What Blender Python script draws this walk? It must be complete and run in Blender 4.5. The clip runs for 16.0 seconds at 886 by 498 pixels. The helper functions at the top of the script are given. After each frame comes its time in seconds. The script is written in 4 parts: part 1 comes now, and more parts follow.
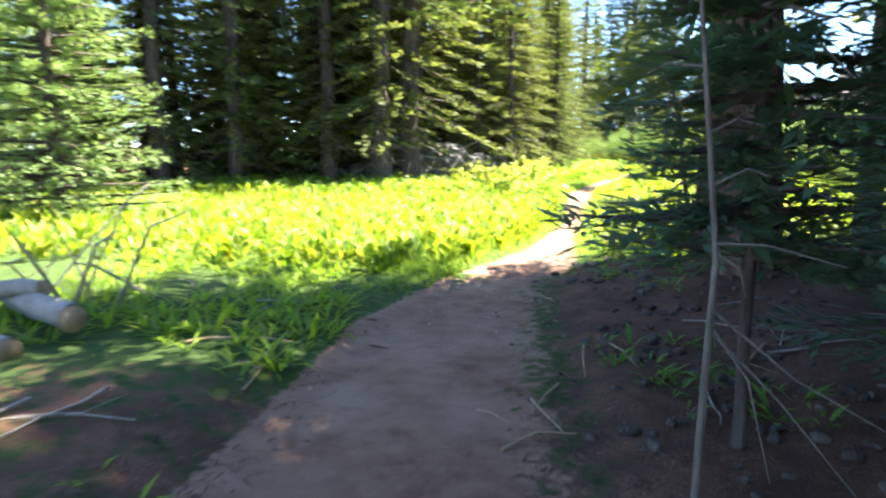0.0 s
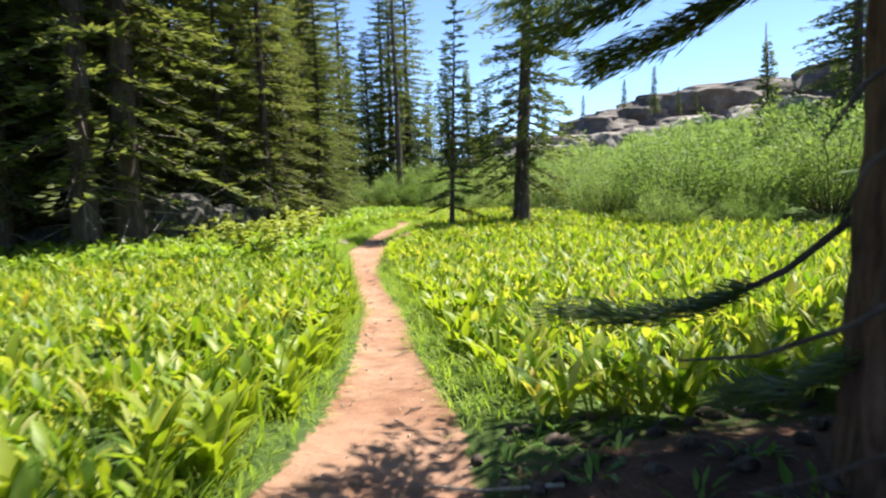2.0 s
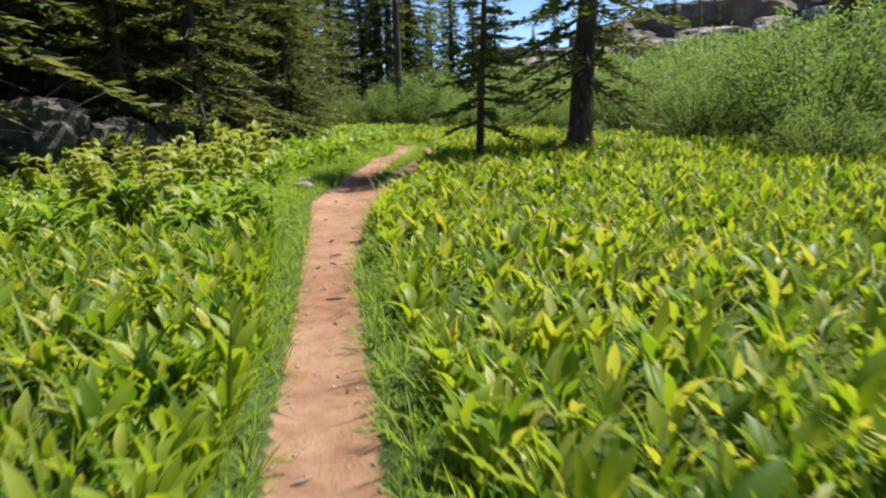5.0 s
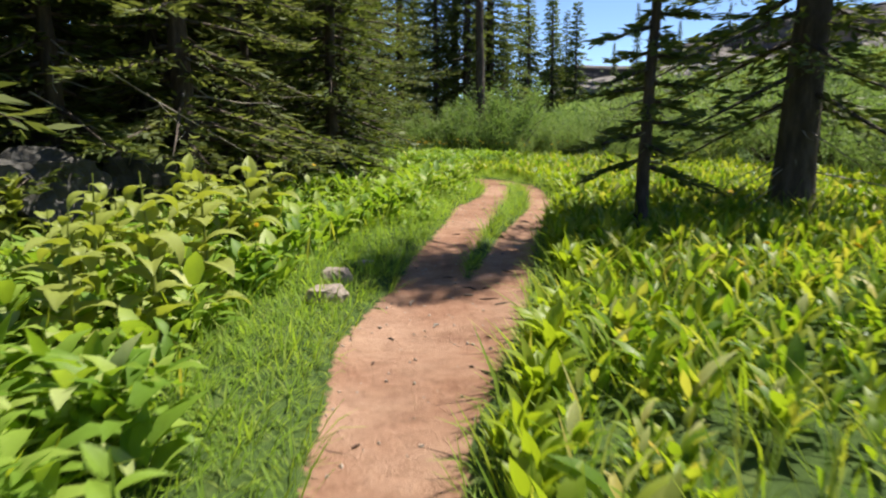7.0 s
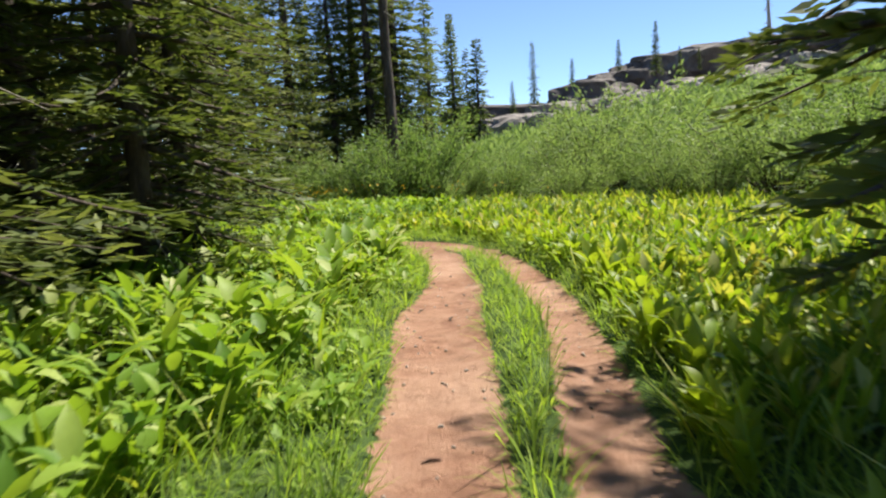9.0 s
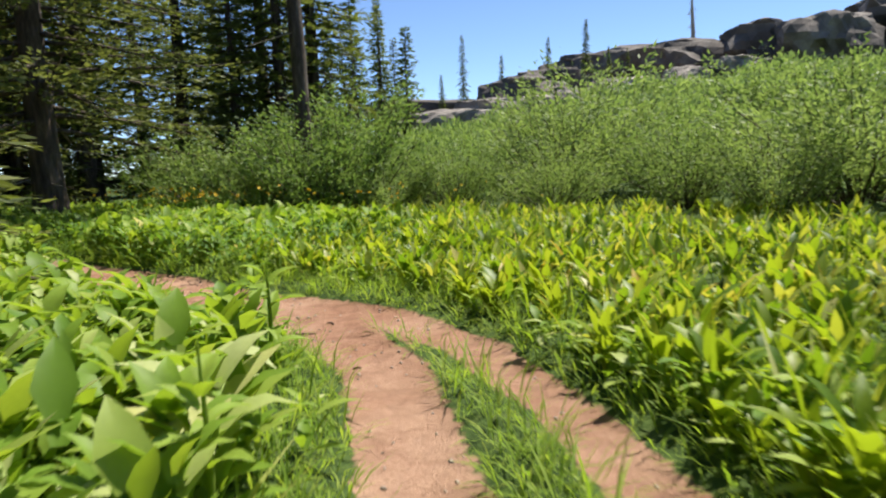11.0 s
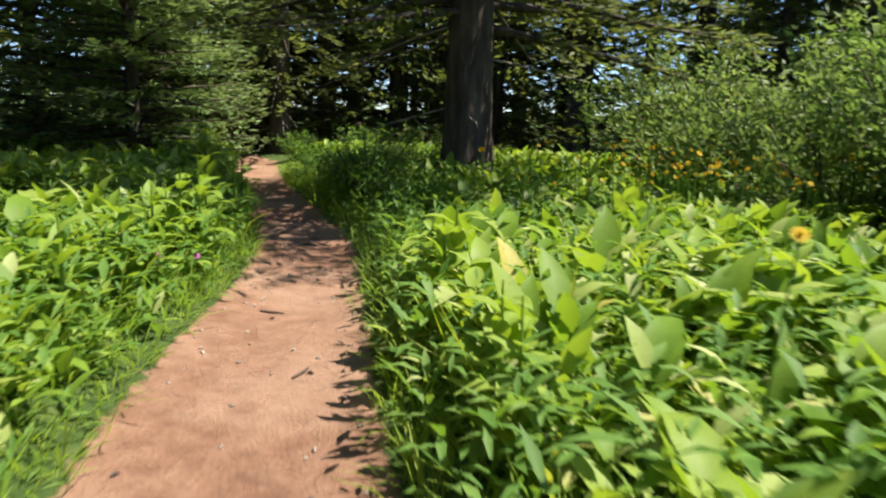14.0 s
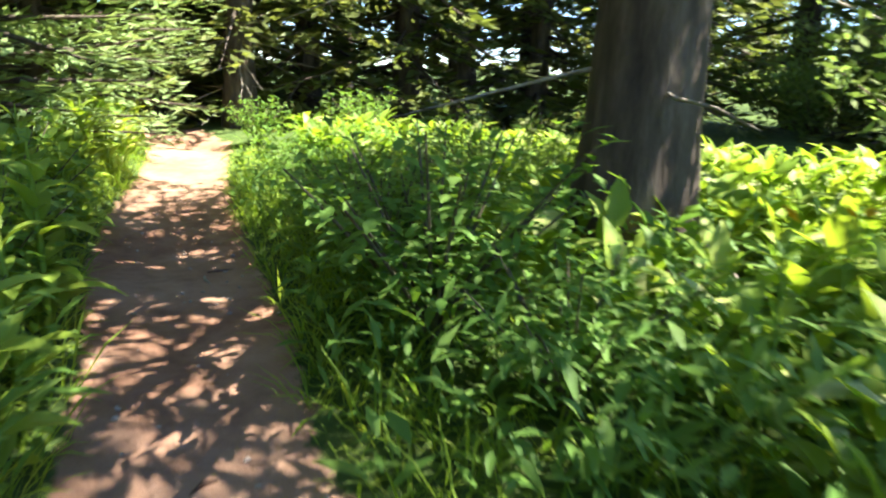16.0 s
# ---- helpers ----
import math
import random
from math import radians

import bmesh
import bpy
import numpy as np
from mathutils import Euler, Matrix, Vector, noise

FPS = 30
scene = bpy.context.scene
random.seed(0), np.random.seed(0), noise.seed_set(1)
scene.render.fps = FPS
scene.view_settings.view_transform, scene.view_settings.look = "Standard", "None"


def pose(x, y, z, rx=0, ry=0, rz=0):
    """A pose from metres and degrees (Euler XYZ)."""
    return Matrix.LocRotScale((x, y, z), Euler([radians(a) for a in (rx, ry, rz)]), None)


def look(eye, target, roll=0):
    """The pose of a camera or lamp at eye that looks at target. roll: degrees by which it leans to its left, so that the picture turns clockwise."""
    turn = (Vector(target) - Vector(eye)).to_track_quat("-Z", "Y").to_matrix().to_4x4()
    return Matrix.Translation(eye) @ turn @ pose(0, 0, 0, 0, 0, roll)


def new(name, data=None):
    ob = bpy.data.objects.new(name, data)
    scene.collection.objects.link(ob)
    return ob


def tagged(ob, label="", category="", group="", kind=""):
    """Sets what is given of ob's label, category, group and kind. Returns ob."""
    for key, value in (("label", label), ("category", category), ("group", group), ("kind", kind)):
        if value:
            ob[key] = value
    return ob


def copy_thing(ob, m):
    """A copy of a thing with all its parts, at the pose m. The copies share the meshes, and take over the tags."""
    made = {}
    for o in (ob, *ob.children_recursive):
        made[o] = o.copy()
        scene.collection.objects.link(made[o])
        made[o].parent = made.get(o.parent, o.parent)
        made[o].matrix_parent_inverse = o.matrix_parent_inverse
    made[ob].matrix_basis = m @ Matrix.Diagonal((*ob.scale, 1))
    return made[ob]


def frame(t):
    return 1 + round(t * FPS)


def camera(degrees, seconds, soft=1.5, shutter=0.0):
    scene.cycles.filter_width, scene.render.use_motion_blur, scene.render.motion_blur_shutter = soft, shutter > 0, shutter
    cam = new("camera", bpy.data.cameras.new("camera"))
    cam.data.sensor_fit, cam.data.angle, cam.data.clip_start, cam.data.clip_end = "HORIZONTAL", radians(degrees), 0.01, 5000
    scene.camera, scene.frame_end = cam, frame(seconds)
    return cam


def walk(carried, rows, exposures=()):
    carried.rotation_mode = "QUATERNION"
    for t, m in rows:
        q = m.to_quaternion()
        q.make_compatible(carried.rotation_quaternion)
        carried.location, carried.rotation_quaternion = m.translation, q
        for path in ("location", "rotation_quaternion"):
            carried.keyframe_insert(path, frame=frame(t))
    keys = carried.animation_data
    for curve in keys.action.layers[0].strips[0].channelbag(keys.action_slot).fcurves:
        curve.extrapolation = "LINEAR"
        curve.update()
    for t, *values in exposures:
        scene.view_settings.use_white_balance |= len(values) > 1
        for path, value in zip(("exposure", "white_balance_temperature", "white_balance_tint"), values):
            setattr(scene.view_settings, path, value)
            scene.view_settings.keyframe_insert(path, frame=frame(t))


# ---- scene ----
# camera and its walk
cam = camera(66.0, 16.0, soft=2.2, shutter=0.3)
PATH = [
    (0.0, look((3.909, 3.329, 1.396), (3.619, 5.486, 1.070), -0.1)),
    (0.5, look((3.662, 4.568, 1.388), (3.773, 6.730, 0.993), 0.6)),
    (1.0, look((3.541, 5.804, 1.361), (3.823, 7.967, 1.079), 0.3)),
    (1.5, look((3.453, 7.079, 1.339), (3.755, 9.242, 1.075), -1.4)),
    (2.0, look((3.539, 8.366, 1.348), (4.018, 10.504, 1.161), -1.9)),
    (2.5, look((3.611, 9.601, 1.320), (4.195, 11.710, 1.090), -2.7)),
    (3.0, look((3.829, 10.754, 1.293), (4.425, 12.845, 0.959), 0.7)),
    (3.5, look((4.094, 11.825, 1.243), (4.767, 13.886, 0.871), 0.6)),
    (4.0, look((4.312, 12.950, 1.214), (4.852, 15.039, 0.784), -0.3)),
    (4.5, look((4.495, 14.215, 1.197), (4.969, 16.317, 0.755), 0.6)),
    (5.0, look((4.665, 15.593, 1.189), (5.135, 17.695, 0.744), -1.4)),
    (5.2, look((4.726, 16.159, 1.190), (5.147, 18.290, 0.840), -1.4)),
    (7.3, look((5.205, 22.158, 1.310), (5.397, 24.313, 0.905), -0.4)),
    (7.5, look((5.254, 22.723, 1.301), (5.343, 24.860, 0.788), -0.3)),
    (8.0, look((5.434, 24.181, 1.268), (5.512, 26.327, 0.790), 0.7)),
    (8.5, look((5.536, 25.640, 1.236), (5.726, 27.814, 0.957), 0.6)),
    (9.0, look((5.743, 27.056, 1.224), (6.310, 29.167, 0.968), -3.6)),
    (9.5, look((6.098, 28.438, 1.229), (6.654, 30.527, 0.814), -3.0)),
    (10.0, look((6.508, 29.816, 1.222), (7.242, 31.867, 0.924), -3.4)),
    (10.2, look((6.643, 30.341, 1.210), (7.442, 32.373, 0.934), -2.8)),
    (12.3, look((7.898, 35.839, 1.198), (8.593, 37.902, 0.880), 0.4)),
    (12.5, look((7.988, 36.347, 1.197), (8.533, 38.441, 0.795), 1.7)),
    (13.0, look((7.950, 37.631, 1.191), (7.862, 39.794, 0.797), 0.7)),
    (13.5, look((7.720, 38.885, 1.212), (7.190, 40.986, 0.829), 0.7)),
    (14.0, look((7.330, 40.004, 1.195), (6.644, 42.048, 0.758), 1.7)),
    (14.5, look((6.617, 41.105, 1.173), (6.012, 43.181, 0.763), 0.2)),
    (15.0, look((5.931, 42.254, 1.175), (5.377, 44.326, 0.682), -0.9)),
    (15.5, look((5.326, 43.409, 1.184), (4.825, 45.487, 0.660), -0.3)),
    (16.0, look((4.870, 44.518, 1.186), (4.261, 46.555, 0.623), 2.9)),
]
walk(cam, PATH, exposures=[(0.0, 3.1), (0.5, 3.0), (1.0, 2.55), (1.5, 2.1), (2.0, 1.5), (2.6, 1.05), (4.0, 0.88), (7.0, 0.9),
                           (8.5, 1.05), (10.0, 0.9), (12.5, 0.85), (14.0, 1.1), (15.0, 1.35), (15.5, 1.9), (16.0, 2.75)])

# ---- world and sun ----
SUN_AZ, SUN_EL = (0.93, 0.37), radians(61)
world = bpy.data.worlds.new("sky")
scene.world = world
world.use_nodes = True
wn = world.node_tree.nodes
sky = wn.new("ShaderNodeTexSky")
sky.sky_type = "NISHITA"
sky.sun_disc = False
sky.sun_elevation = SUN_EL
sky.sun_rotation = math.atan2(SUN_AZ[0], SUN_AZ[1])
sky.altitude = 2200
sky.air_density = 0.75
sky.dust_density = 0.0
sky.ozone_density = 4.0
world.node_tree.links.new(sky.outputs[0], wn["Background"].inputs[0])
wn["Background"].inputs[1].default_value = 0.11
sun_data = bpy.data.lights.new("sun", "SUN")
sun_data.energy = 5.0
sun_data.angle = radians(0.53)
sun_data.color = (1.0, 0.94, 0.82)
sun = new("sun", sun_data)
sun_dir = Vector((SUN_AZ[0] * math.cos(SUN_EL), SUN_AZ[1] * math.cos(SUN_EL), math.sin(SUN_EL)))
sun.matrix_world = look(sun_dir * 60, (0, 0, 0))


# ---- materials ----
def ramp_node(nt, fac, stops):
    r = nt.nodes.new("ShaderNodeValToRGB")
    el = r.color_ramp.elements
    while len(el) < len(stops):
        el.new(0.5)
    for e, (p, c) in zip(el, stops):
        e.position, e.color = p, (*c, 1)
    nt.links.new(fac, r.inputs[0])
    return r.outputs[0]


def noise_node(nt, scale, detail=4, rough=0.6, vec=None):
    n = nt.nodes.new("ShaderNodeTexNoise")
    n.inputs["Scale"].default_value = scale
    n.inputs["Detail"].default_value = detail
    n.inputs["Roughness"].default_value = rough
    if vec is None:
        g = nt.nodes.new("ShaderNodeNewGeometry")
        vec = g.outputs["Position"]
    nt.links.new(vec, n.inputs["Vector"])
    return n.outputs["Fac"]


def mix_node(nt, fac, a, b, mode="MIX"):
    m = nt.nodes.new("ShaderNodeMix")
    m.data_type, m.blend_type = "RGBA", mode
    for sock, v in ((m.inputs[0], fac), (m.inputs[6], a), (m.inputs[7], b)):
        if isinstance(v, (int, float)):
            sock.default_value = v
        elif isinstance(v, tuple):
            sock.default_value = (*v, 1)
        else:
            nt.links.new(v, sock)
    return m.outputs[2]


def math_node(nt, op, a, b):
    m = nt.nodes.new("ShaderNodeMath")
    m.operation = op
    for sock, v in zip(m.inputs, (a, b)):
        if isinstance(v, (int, float)):
            sock.default_value = v
        else:
            nt.links.new(v, sock)
    return m.outputs[0]


def bump_node(nt, height, strength, distance):
    b = nt.nodes.new("ShaderNodeBump")
    b.inputs["Strength"].default_value = strength
    b.inputs["Distance"].default_value = distance
    nt.links.new(height, b.inputs["Height"])
    return b.outputs[0]


def material(name):
    m = bpy.data.materials.new(name)
    m.use_nodes = True
    return m, m.node_tree, m.node_tree.nodes["Principled BSDF"]


def leaf_material(name, stops, through_stops, rough=0.5, thin=0.4, patch=0.35, gloss=0.22, vary=0.0):
    """Thin leaves: a gloss coat over diffuse, and light let through."""
    m, nt, bs = material(name)
    g = nt.nodes.new("ShaderNodeNewGeometry")
    fac = math_node(nt, "ADD", math_node(nt, "MULTIPLY", g.outputs["Random Per Island"], 1 - patch),
                    math_node(nt, "MULTIPLY", noise_node(nt, patch), patch))
    if vary:
        oi = nt.nodes.new("ShaderNodeObjectInfo")
        fac = math_node(nt, "ADD", fac, math_node(nt, "MULTIPLY", math_node(nt, "SUBTRACT", oi.outputs["Random"], 0.5), vary))
    col = ramp_node(nt, fac, stops)
    vein = noise_node(nt, 45, 3)
    col = mix_node(nt, math_node(nt, "MULTIPLY", vein, 0.35), col, tuple(c * 0.45 for c in stops[0][1]))
    nt.links.new(col, bs.inputs["Base Color"])
    bs.inputs["Roughness"].default_value = rough
    bs.inputs["Specular IOR Level"].default_value = gloss
    tr = nt.nodes.new("ShaderNodeBsdfTranslucent")
    nt.links.new(ramp_node(nt, fac, through_stops), tr.inputs[0])
    mx = nt.nodes.new("ShaderNodeMixShader")
    mx.inputs[0].default_value = thin
    nt.links.new(bs.outputs[0], mx.inputs[1])
    nt.links.new(tr.outputs[0], mx.inputs[2])
    nt.links.new(mx.outputs[0], nt.nodes["Material Output"].inputs[0])
    return m


# darkest stop mimics shaded leaves, grey-pale stop glaring or dry ones; yellow-brown is dead
MEADOW_LEAF = leaf_material("meadow_leaf", [(0.12, (0.06, 0.125, 0.014)), (0.35, (0.14, 0.235, 0.02)), (0.58, (0.235, 0.315, 0.026)), (0.74, (0.37, 0.41, 0.06)), (0.80, (0.52, 0.54, 0.22)), (0.85, (0.60, 0.42, 0.03)), (0.92, (0.42, 0.24, 0.06))],
                            [(0.15, (0.18, 0.34, 0.012)), (0.58, (0.44, 0.56, 0.02)), (0.82, (0.62, 0.60, 0.06)), (0.90, (0.66, 0.42, 0.02))], 0.46, 0.42, gloss=0.3)
LILY_LEAF = leaf_material("lily_leaf", [(0.15, (0.10, 0.20, 0.022)), (0.5, (0.23, 0.345, 0.045)), (0.72, (0.35, 0.44, 0.09)), (0.82, (0.54, 0.58, 0.27)), (0.9, (0.56, 0.44, 0.06))],
                          [(0.0, (0.25, 0.44, 0.02)), (0.97, (0.47, 0.60, 0.04))], 0.52, 0.38, gloss=0.24)
DRY_LILY = leaf_material("fading_lily_leaf", [(0.0, (0.14, 0.20, 0.035)), (0.55, (0.31, 0.35, 0.08)), (0.85, (0.50, 0.46, 0.17)), (1.0, (0.56, 0.40, 0.10))],
                         [(0.0, (0.28, 0.40, 0.02)), (1.0, (0.56, 0.56, 0.06))], 0.5, 0.35, gloss=0.28)
HERB_LEAF = leaf_material("herb_leaf", [(0.0, (0.07, 0.16, 0.03)), (0.6, (0.14, 0.26, 0.05)), (1.0, (0.25, 0.36, 0.10))],
                          [(0.0, (0.15, 0.32, 0.02)), (1.0, (0.33, 0.50, 0.05))], 0.55, 0.38)
GRASS = leaf_material("grass", [(0.0, (0.13, 0.22, 0.025)), (0.6, (0.22, 0.34, 0.04)), (1.0, (0.40, 0.42, 0.10))],
                      [(0.0, (0.26, 0.46, 0.02)), (1.0, (0.50, 0.62, 0.06))], 0.6, 0.45)
WILLOW = leaf_material("willow_leaf", [(0.0, (0.10, 0.16, 0.045)), (0.6, (0.20, 0.28, 0.085)), (1.0, (0.34, 0.40, 0.17))],
                       [(0.0, (0.20, 0.34, 0.05)), (1.0, (0.40, 0.52, 0.12))], 0.55, 0.38, vary=0.55)
FIR_NEEDLE = leaf_material("fir_needle", [(0.0, (0.065, 0.105, 0.036)), (0.6, (0.13, 0.19, 0.062)), (1.0, (0.28, 0.33, 0.11))],
                           [(0.0, (0.10, 0.16, 0.02)), (1.0, (0.24, 0.30, 0.05))], 0.55, 0.4, vary=0.4)
PINE_NEEDLE = leaf_material("pine_needle", [(0.0, (0.06, 0.08, 0.027)), (0.6, (0.125, 0.165, 0.046)), (1.0, (0.27, 0.29, 0.09))],
                            [(0.0, (0.09, 0.13, 0.015)), (1.0, (0.22, 0.26, 0.04))], 0.55, 0.4, vary=0.4)
# fir needles in shade: the blue of the skylight is mixed into the green
SKYLIT_FIR = leaf_material("skylit_fir_needle", [(0.0, (0.075, 0.14, 0.075)), (0.6, (0.15, 0.25, 0.14)), (1.0, (0.27, 0.38, 0.22))],
                         [(0.0, (0.08, 0.15, 0.05)), (1.0, (0.18, 0.28, 0.10))], 0.5, 0.35)
BRIGHT_FIR = leaf_material("young_fir_needle", [(0.0, (0.16, 0.24, 0.09)), (0.6, (0.28, 0.39, 0.16)), (1.0, (0.42, 0.52, 0.24))],
                           [(0.0, (0.24, 0.36, 0.08)), (1.0, (0.42, 0.54, 0.15))], 0.55, 0.28)
NEAR_NEEDLE = leaf_material("pale_pine_needle", [(0.0, (0.07, 0.092, 0.032)), (0.6, (0.135, 0.165, 0.052)), (1.0, (0.27, 0.28, 0.10))],
                            [(0.0, (0.15, 0.19, 0.03)), (1.0, (0.32, 0.35, 0.07))], 0.55, 0.4)
PETAL = leaf_material("yellow_petal", [(0.0, (0.68, 0.42, 0.015)), (1.0, (0.78, 0.56, 0.02))], [(0.0, (0.7, 0.4, 0.02)), (1.0, (0.8, 0.55, 0.03))], 0.6, 0.3)
PINK = leaf_material("pink_petal", [(0.0, (0.42, 0.10, 0.30)), (1.0, (0.55, 0.2, 0.42))], [(0.0, (0.5, 0.15, 0.35)), (1.0, (0.6, 0.25, 0.45))], 0.6, 0.3)


def bark_material(name, stops, scale=9.0, strength=0.9):
    m, nt, bs = material(name)
    tc = nt.nodes.new("ShaderNodeTexCoord")
    mp = nt.nodes.new("ShaderNodeMapping")
    mp.inputs["Scale"].default_value = (1, 1, 0.22)
    nt.links.new(tc.outputs["Object"], mp.inputs[0])
    n = noise_node(nt, scale, 7, 0.65, mp.outputs[0])
    fine = noise_node(nt, scale * 7, 4, 0.6, mp.outputs[0])
    col = ramp_node(nt, n, stops)
    col = mix_node(nt, math_node(nt, "MULTIPLY", fine, 0.5), col, stops[0][1], "MULTIPLY")
    nt.links.new(col, bs.inputs["Base Color"])
    bs.inputs["Roughness"].default_value = 0.9
    h = math_node(nt, "ADD", n, math_node(nt, "MULTIPLY", fine, 0.25))
    nt.links.new(bump_node(nt, h, strength, 0.04), bs.inputs["Normal"])
    return m


BARK = bark_material("fir_bark", [(0.3, (0.04, 0.028, 0.021)), (0.5, (0.10, 0.072, 0.055)), (0.7, (0.19, 0.15, 0.12))])
RED_BARK = bark_material("red_fir_bark", [(0.34, (0.025, 0.013, 0.009)), (0.46, (0.10, 0.05, 0.032)), (0.58, (0.20, 0.11, 0.075)), (0.74, (0.32, 0.25, 0.20))], 9.0, 1.0)
GREY_WOOD = bark_material("weathered_wood", [(0.3, (0.20, 0.17, 0.14)), (0.55, (0.42, 0.37, 0.31)), (0.75, (0.55, 0.50, 0.43))], 14.0, 0.5)
PALE_WOOD = bark_material("pale_wood", [(0.3, (0.30, 0.20, 0.12)), (0.6, (0.50, 0.36, 0.22)), (0.8, (0.6, 0.46, 0.30))], 12.0, 0.4)
SAPLING_BARK = bark_material("dead_sapling_bark", [(0.3, (0.10, 0.08, 0.06)), (0.55, (0.23, 0.19, 0.145)), (0.8, (0.34, 0.29, 0.23))], 20.0, 0.6)
STEM = bark_material("willow_stem", [(0.3, (0.07, 0.06, 0.035)), (0.7, (0.18, 0.15, 0.09))], 14.0, 0.3)


def rock_material(name, stops, scale, dist):
    m, nt, bs = material(name)
    n = noise_node(nt, scale, 8, 0.62)
    fine = noise_node(nt, scale * 14, 4, 0.7)
    col = ramp_node(nt, n, stops)
    col = mix_node(nt, math_node(nt, "MULTIPLY", fine, 0.55), col, tuple(c * 0.4 for c in stops[-1][1]))
    nt.links.new(col, bs.inputs["Base Color"])
    bs.inputs["Roughness"].default_value = 0.88
    nt.links.new(bump_node(nt, math_node(nt, "ADD", n, math_node(nt, "MULTIPLY", fine, 0.3)), 0.8, dist), bs.inputs["Normal"])
    return m


GRANITE = rock_material("granite", [(0.35, (0.22, 0.17, 0.14)), (0.55, (0.42, 0.34, 0.28)), (0.72, (0.54, 0.46, 0.39))], 3.5, 0.05)
# lichened granite; the missing tree shade is put into its dark colours
SHADED_LICHEN_ROCK = rock_material("shaded_lichen_granite", [(0.38, (0.04, 0.037, 0.034)), (0.54, (0.10, 0.094, 0.086)), (0.74, (0.25, 0.235, 0.21))], 3.0, 0.08)
RIDGE_ROCK = rock_material("dark_ridge_rock", [(0.36, (0.045, 0.037, 0.034)), (0.54, (0.10, 0.08, 0.072)), (0.7, (0.26, 0.23, 0.20))], 0.11, 0.8)
PALE_RIDGE = rock_material("pale_ridge_rock", [(0.38, (0.06, 0.05, 0.046)), (0.52, (0.22, 0.19, 0.165)), (0.68, (0.50, 0.44, 0.38))], 0.22, 0.8)

# ground: red-brown dirt trail, duff under the trees, green turf
GROUND, nt, bs = material("meadow_ground")
at_dirt = nt.nodes.new("ShaderNodeAttribute")
at_dirt.attribute_name = "dirt"
at_duff = nt.nodes.new("ShaderNodeAttribute")
at_duff.attribute_name = "duff"
big, mid, fine = noise_node(nt, 0.9, 5), noise_node(nt, 7, 5), noise_node(nt, 70, 5, 0.7)
dirt = ramp_node(nt, mid, [(0.3, (0.21, 0.108, 0.068)), (0.5, (0.32, 0.17, 0.11)), (0.72, (0.40, 0.235, 0.16))])
dirt = mix_node(nt, math_node(nt, "MULTIPLY", fine, 0.45), dirt, (0.17, 0.095, 0.065))
dirt = mix_node(nt, ramp_node(nt, big, [(0.42, (0, 0, 0)), (0.68, (0.75, 0.75, 0.75))]), dirt, (0.45, 0.29, 0.205))
dirt = mix_node(nt, ramp_node(nt, noise_node(nt, 2.7, 6, 0.7), [(0.5, (0, 0, 0)), (0.72, (0.7, 0.7, 0.7))]), dirt, (0.17, 0.085, 0.055))
dirt = mix_node(nt, ramp_node(nt, noise_node(nt, 160, 3, 0.7), [(0.58, (0, 0, 0)), (0.68, (0.6, 0.6, 0.6))]), dirt, (0.10, 0.055, 0.04))
duff = ramp_node(nt, fine, [(0.3, (0.075, 0.038, 0.024)), (0.5, (0.17, 0.088, 0.056)), (0.7, (0.30, 0.17, 0.11))])
duff = mix_node(nt, ramp_node(nt, noise_node(nt, 2.3, 4), [(0.42, (0, 0, 0)), (0.62, (1, 1, 1))]), duff, (0.10, 0.055, 0.037))
turf = ramp_node(nt, mid, [(0.3, (0.035, 0.06, 0.018)), (0.55, (0.065, 0.105, 0.026)), (0.75, (0.12, 0.15, 0.045))])
edge = math_node(nt, "ADD", at_duff.outputs["Fac"], math_node(nt, "MULTIPLY", math_node(nt, "SUBTRACT", mid, 0.5), 0.9))
col = mix_node(nt, ramp_node(nt, edge, [(0.42, (0, 0, 0)), (0.58, (1, 1, 1))]), turf, duff)
edge = math_node(nt, "ADD", at_dirt.outputs["Fac"], math_node(nt, "MULTIPLY", math_node(nt, "SUBTRACT", noise_node(nt, 11, 5), 0.5), 0.7))
col = mix_node(nt, ramp_node(nt, edge, [(0.44, (0, 0, 0)), (0.56, (1, 1, 1))]), col, dirt)
nt.links.new(col, bs.inputs["Base Color"])
bs.inputs["Roughness"].default_value = 0.95
bs.inputs["Specular IOR Level"].default_value = 0.15
nt.links.new(bump_node(nt, math_node(nt, "ADD", mid, math_node(nt, "MULTIPLY", fine, 0.6)), 0.8, 0.035), bs.inputs["Normal"])


# ---- mesh tools ----
def quad_mesh(name, verts, quads, mat, smooth=True):
    verts = np.asarray(verts, np.float32).reshape(-1, 3)
    quads = np.asarray(quads, np.int32).reshape(-1, 4)
    me = bpy.data.meshes.new(name)
    me.vertices.add(len(verts))
    me.vertices.foreach_set("co", verts.ravel())
    me.loops.add(quads.size)
    me.loops.foreach_set("vertex_index", quads.ravel())
    me.polygons.add(len(quads))
    me.polygons.foreach_set("loop_start", np.arange(len(quads), dtype=np.int32) * 4)
    me.polygons.foreach_set("use_smooth", np.full(len(quads), smooth))
    me.update(calc_edges=True)
    me.materials.append(mat)
    return me


def joined(pieces):
    vs, qs, n = [], [], 0
    for v, q in pieces:
        v, q = np.asarray(v, float).reshape(-1, 3), np.asarray(q, int).reshape(-1, 4)
        vs.append(v)
        qs.append(q + n)
        n += len(v)
    return np.concatenate(vs), np.concatenate(qs)


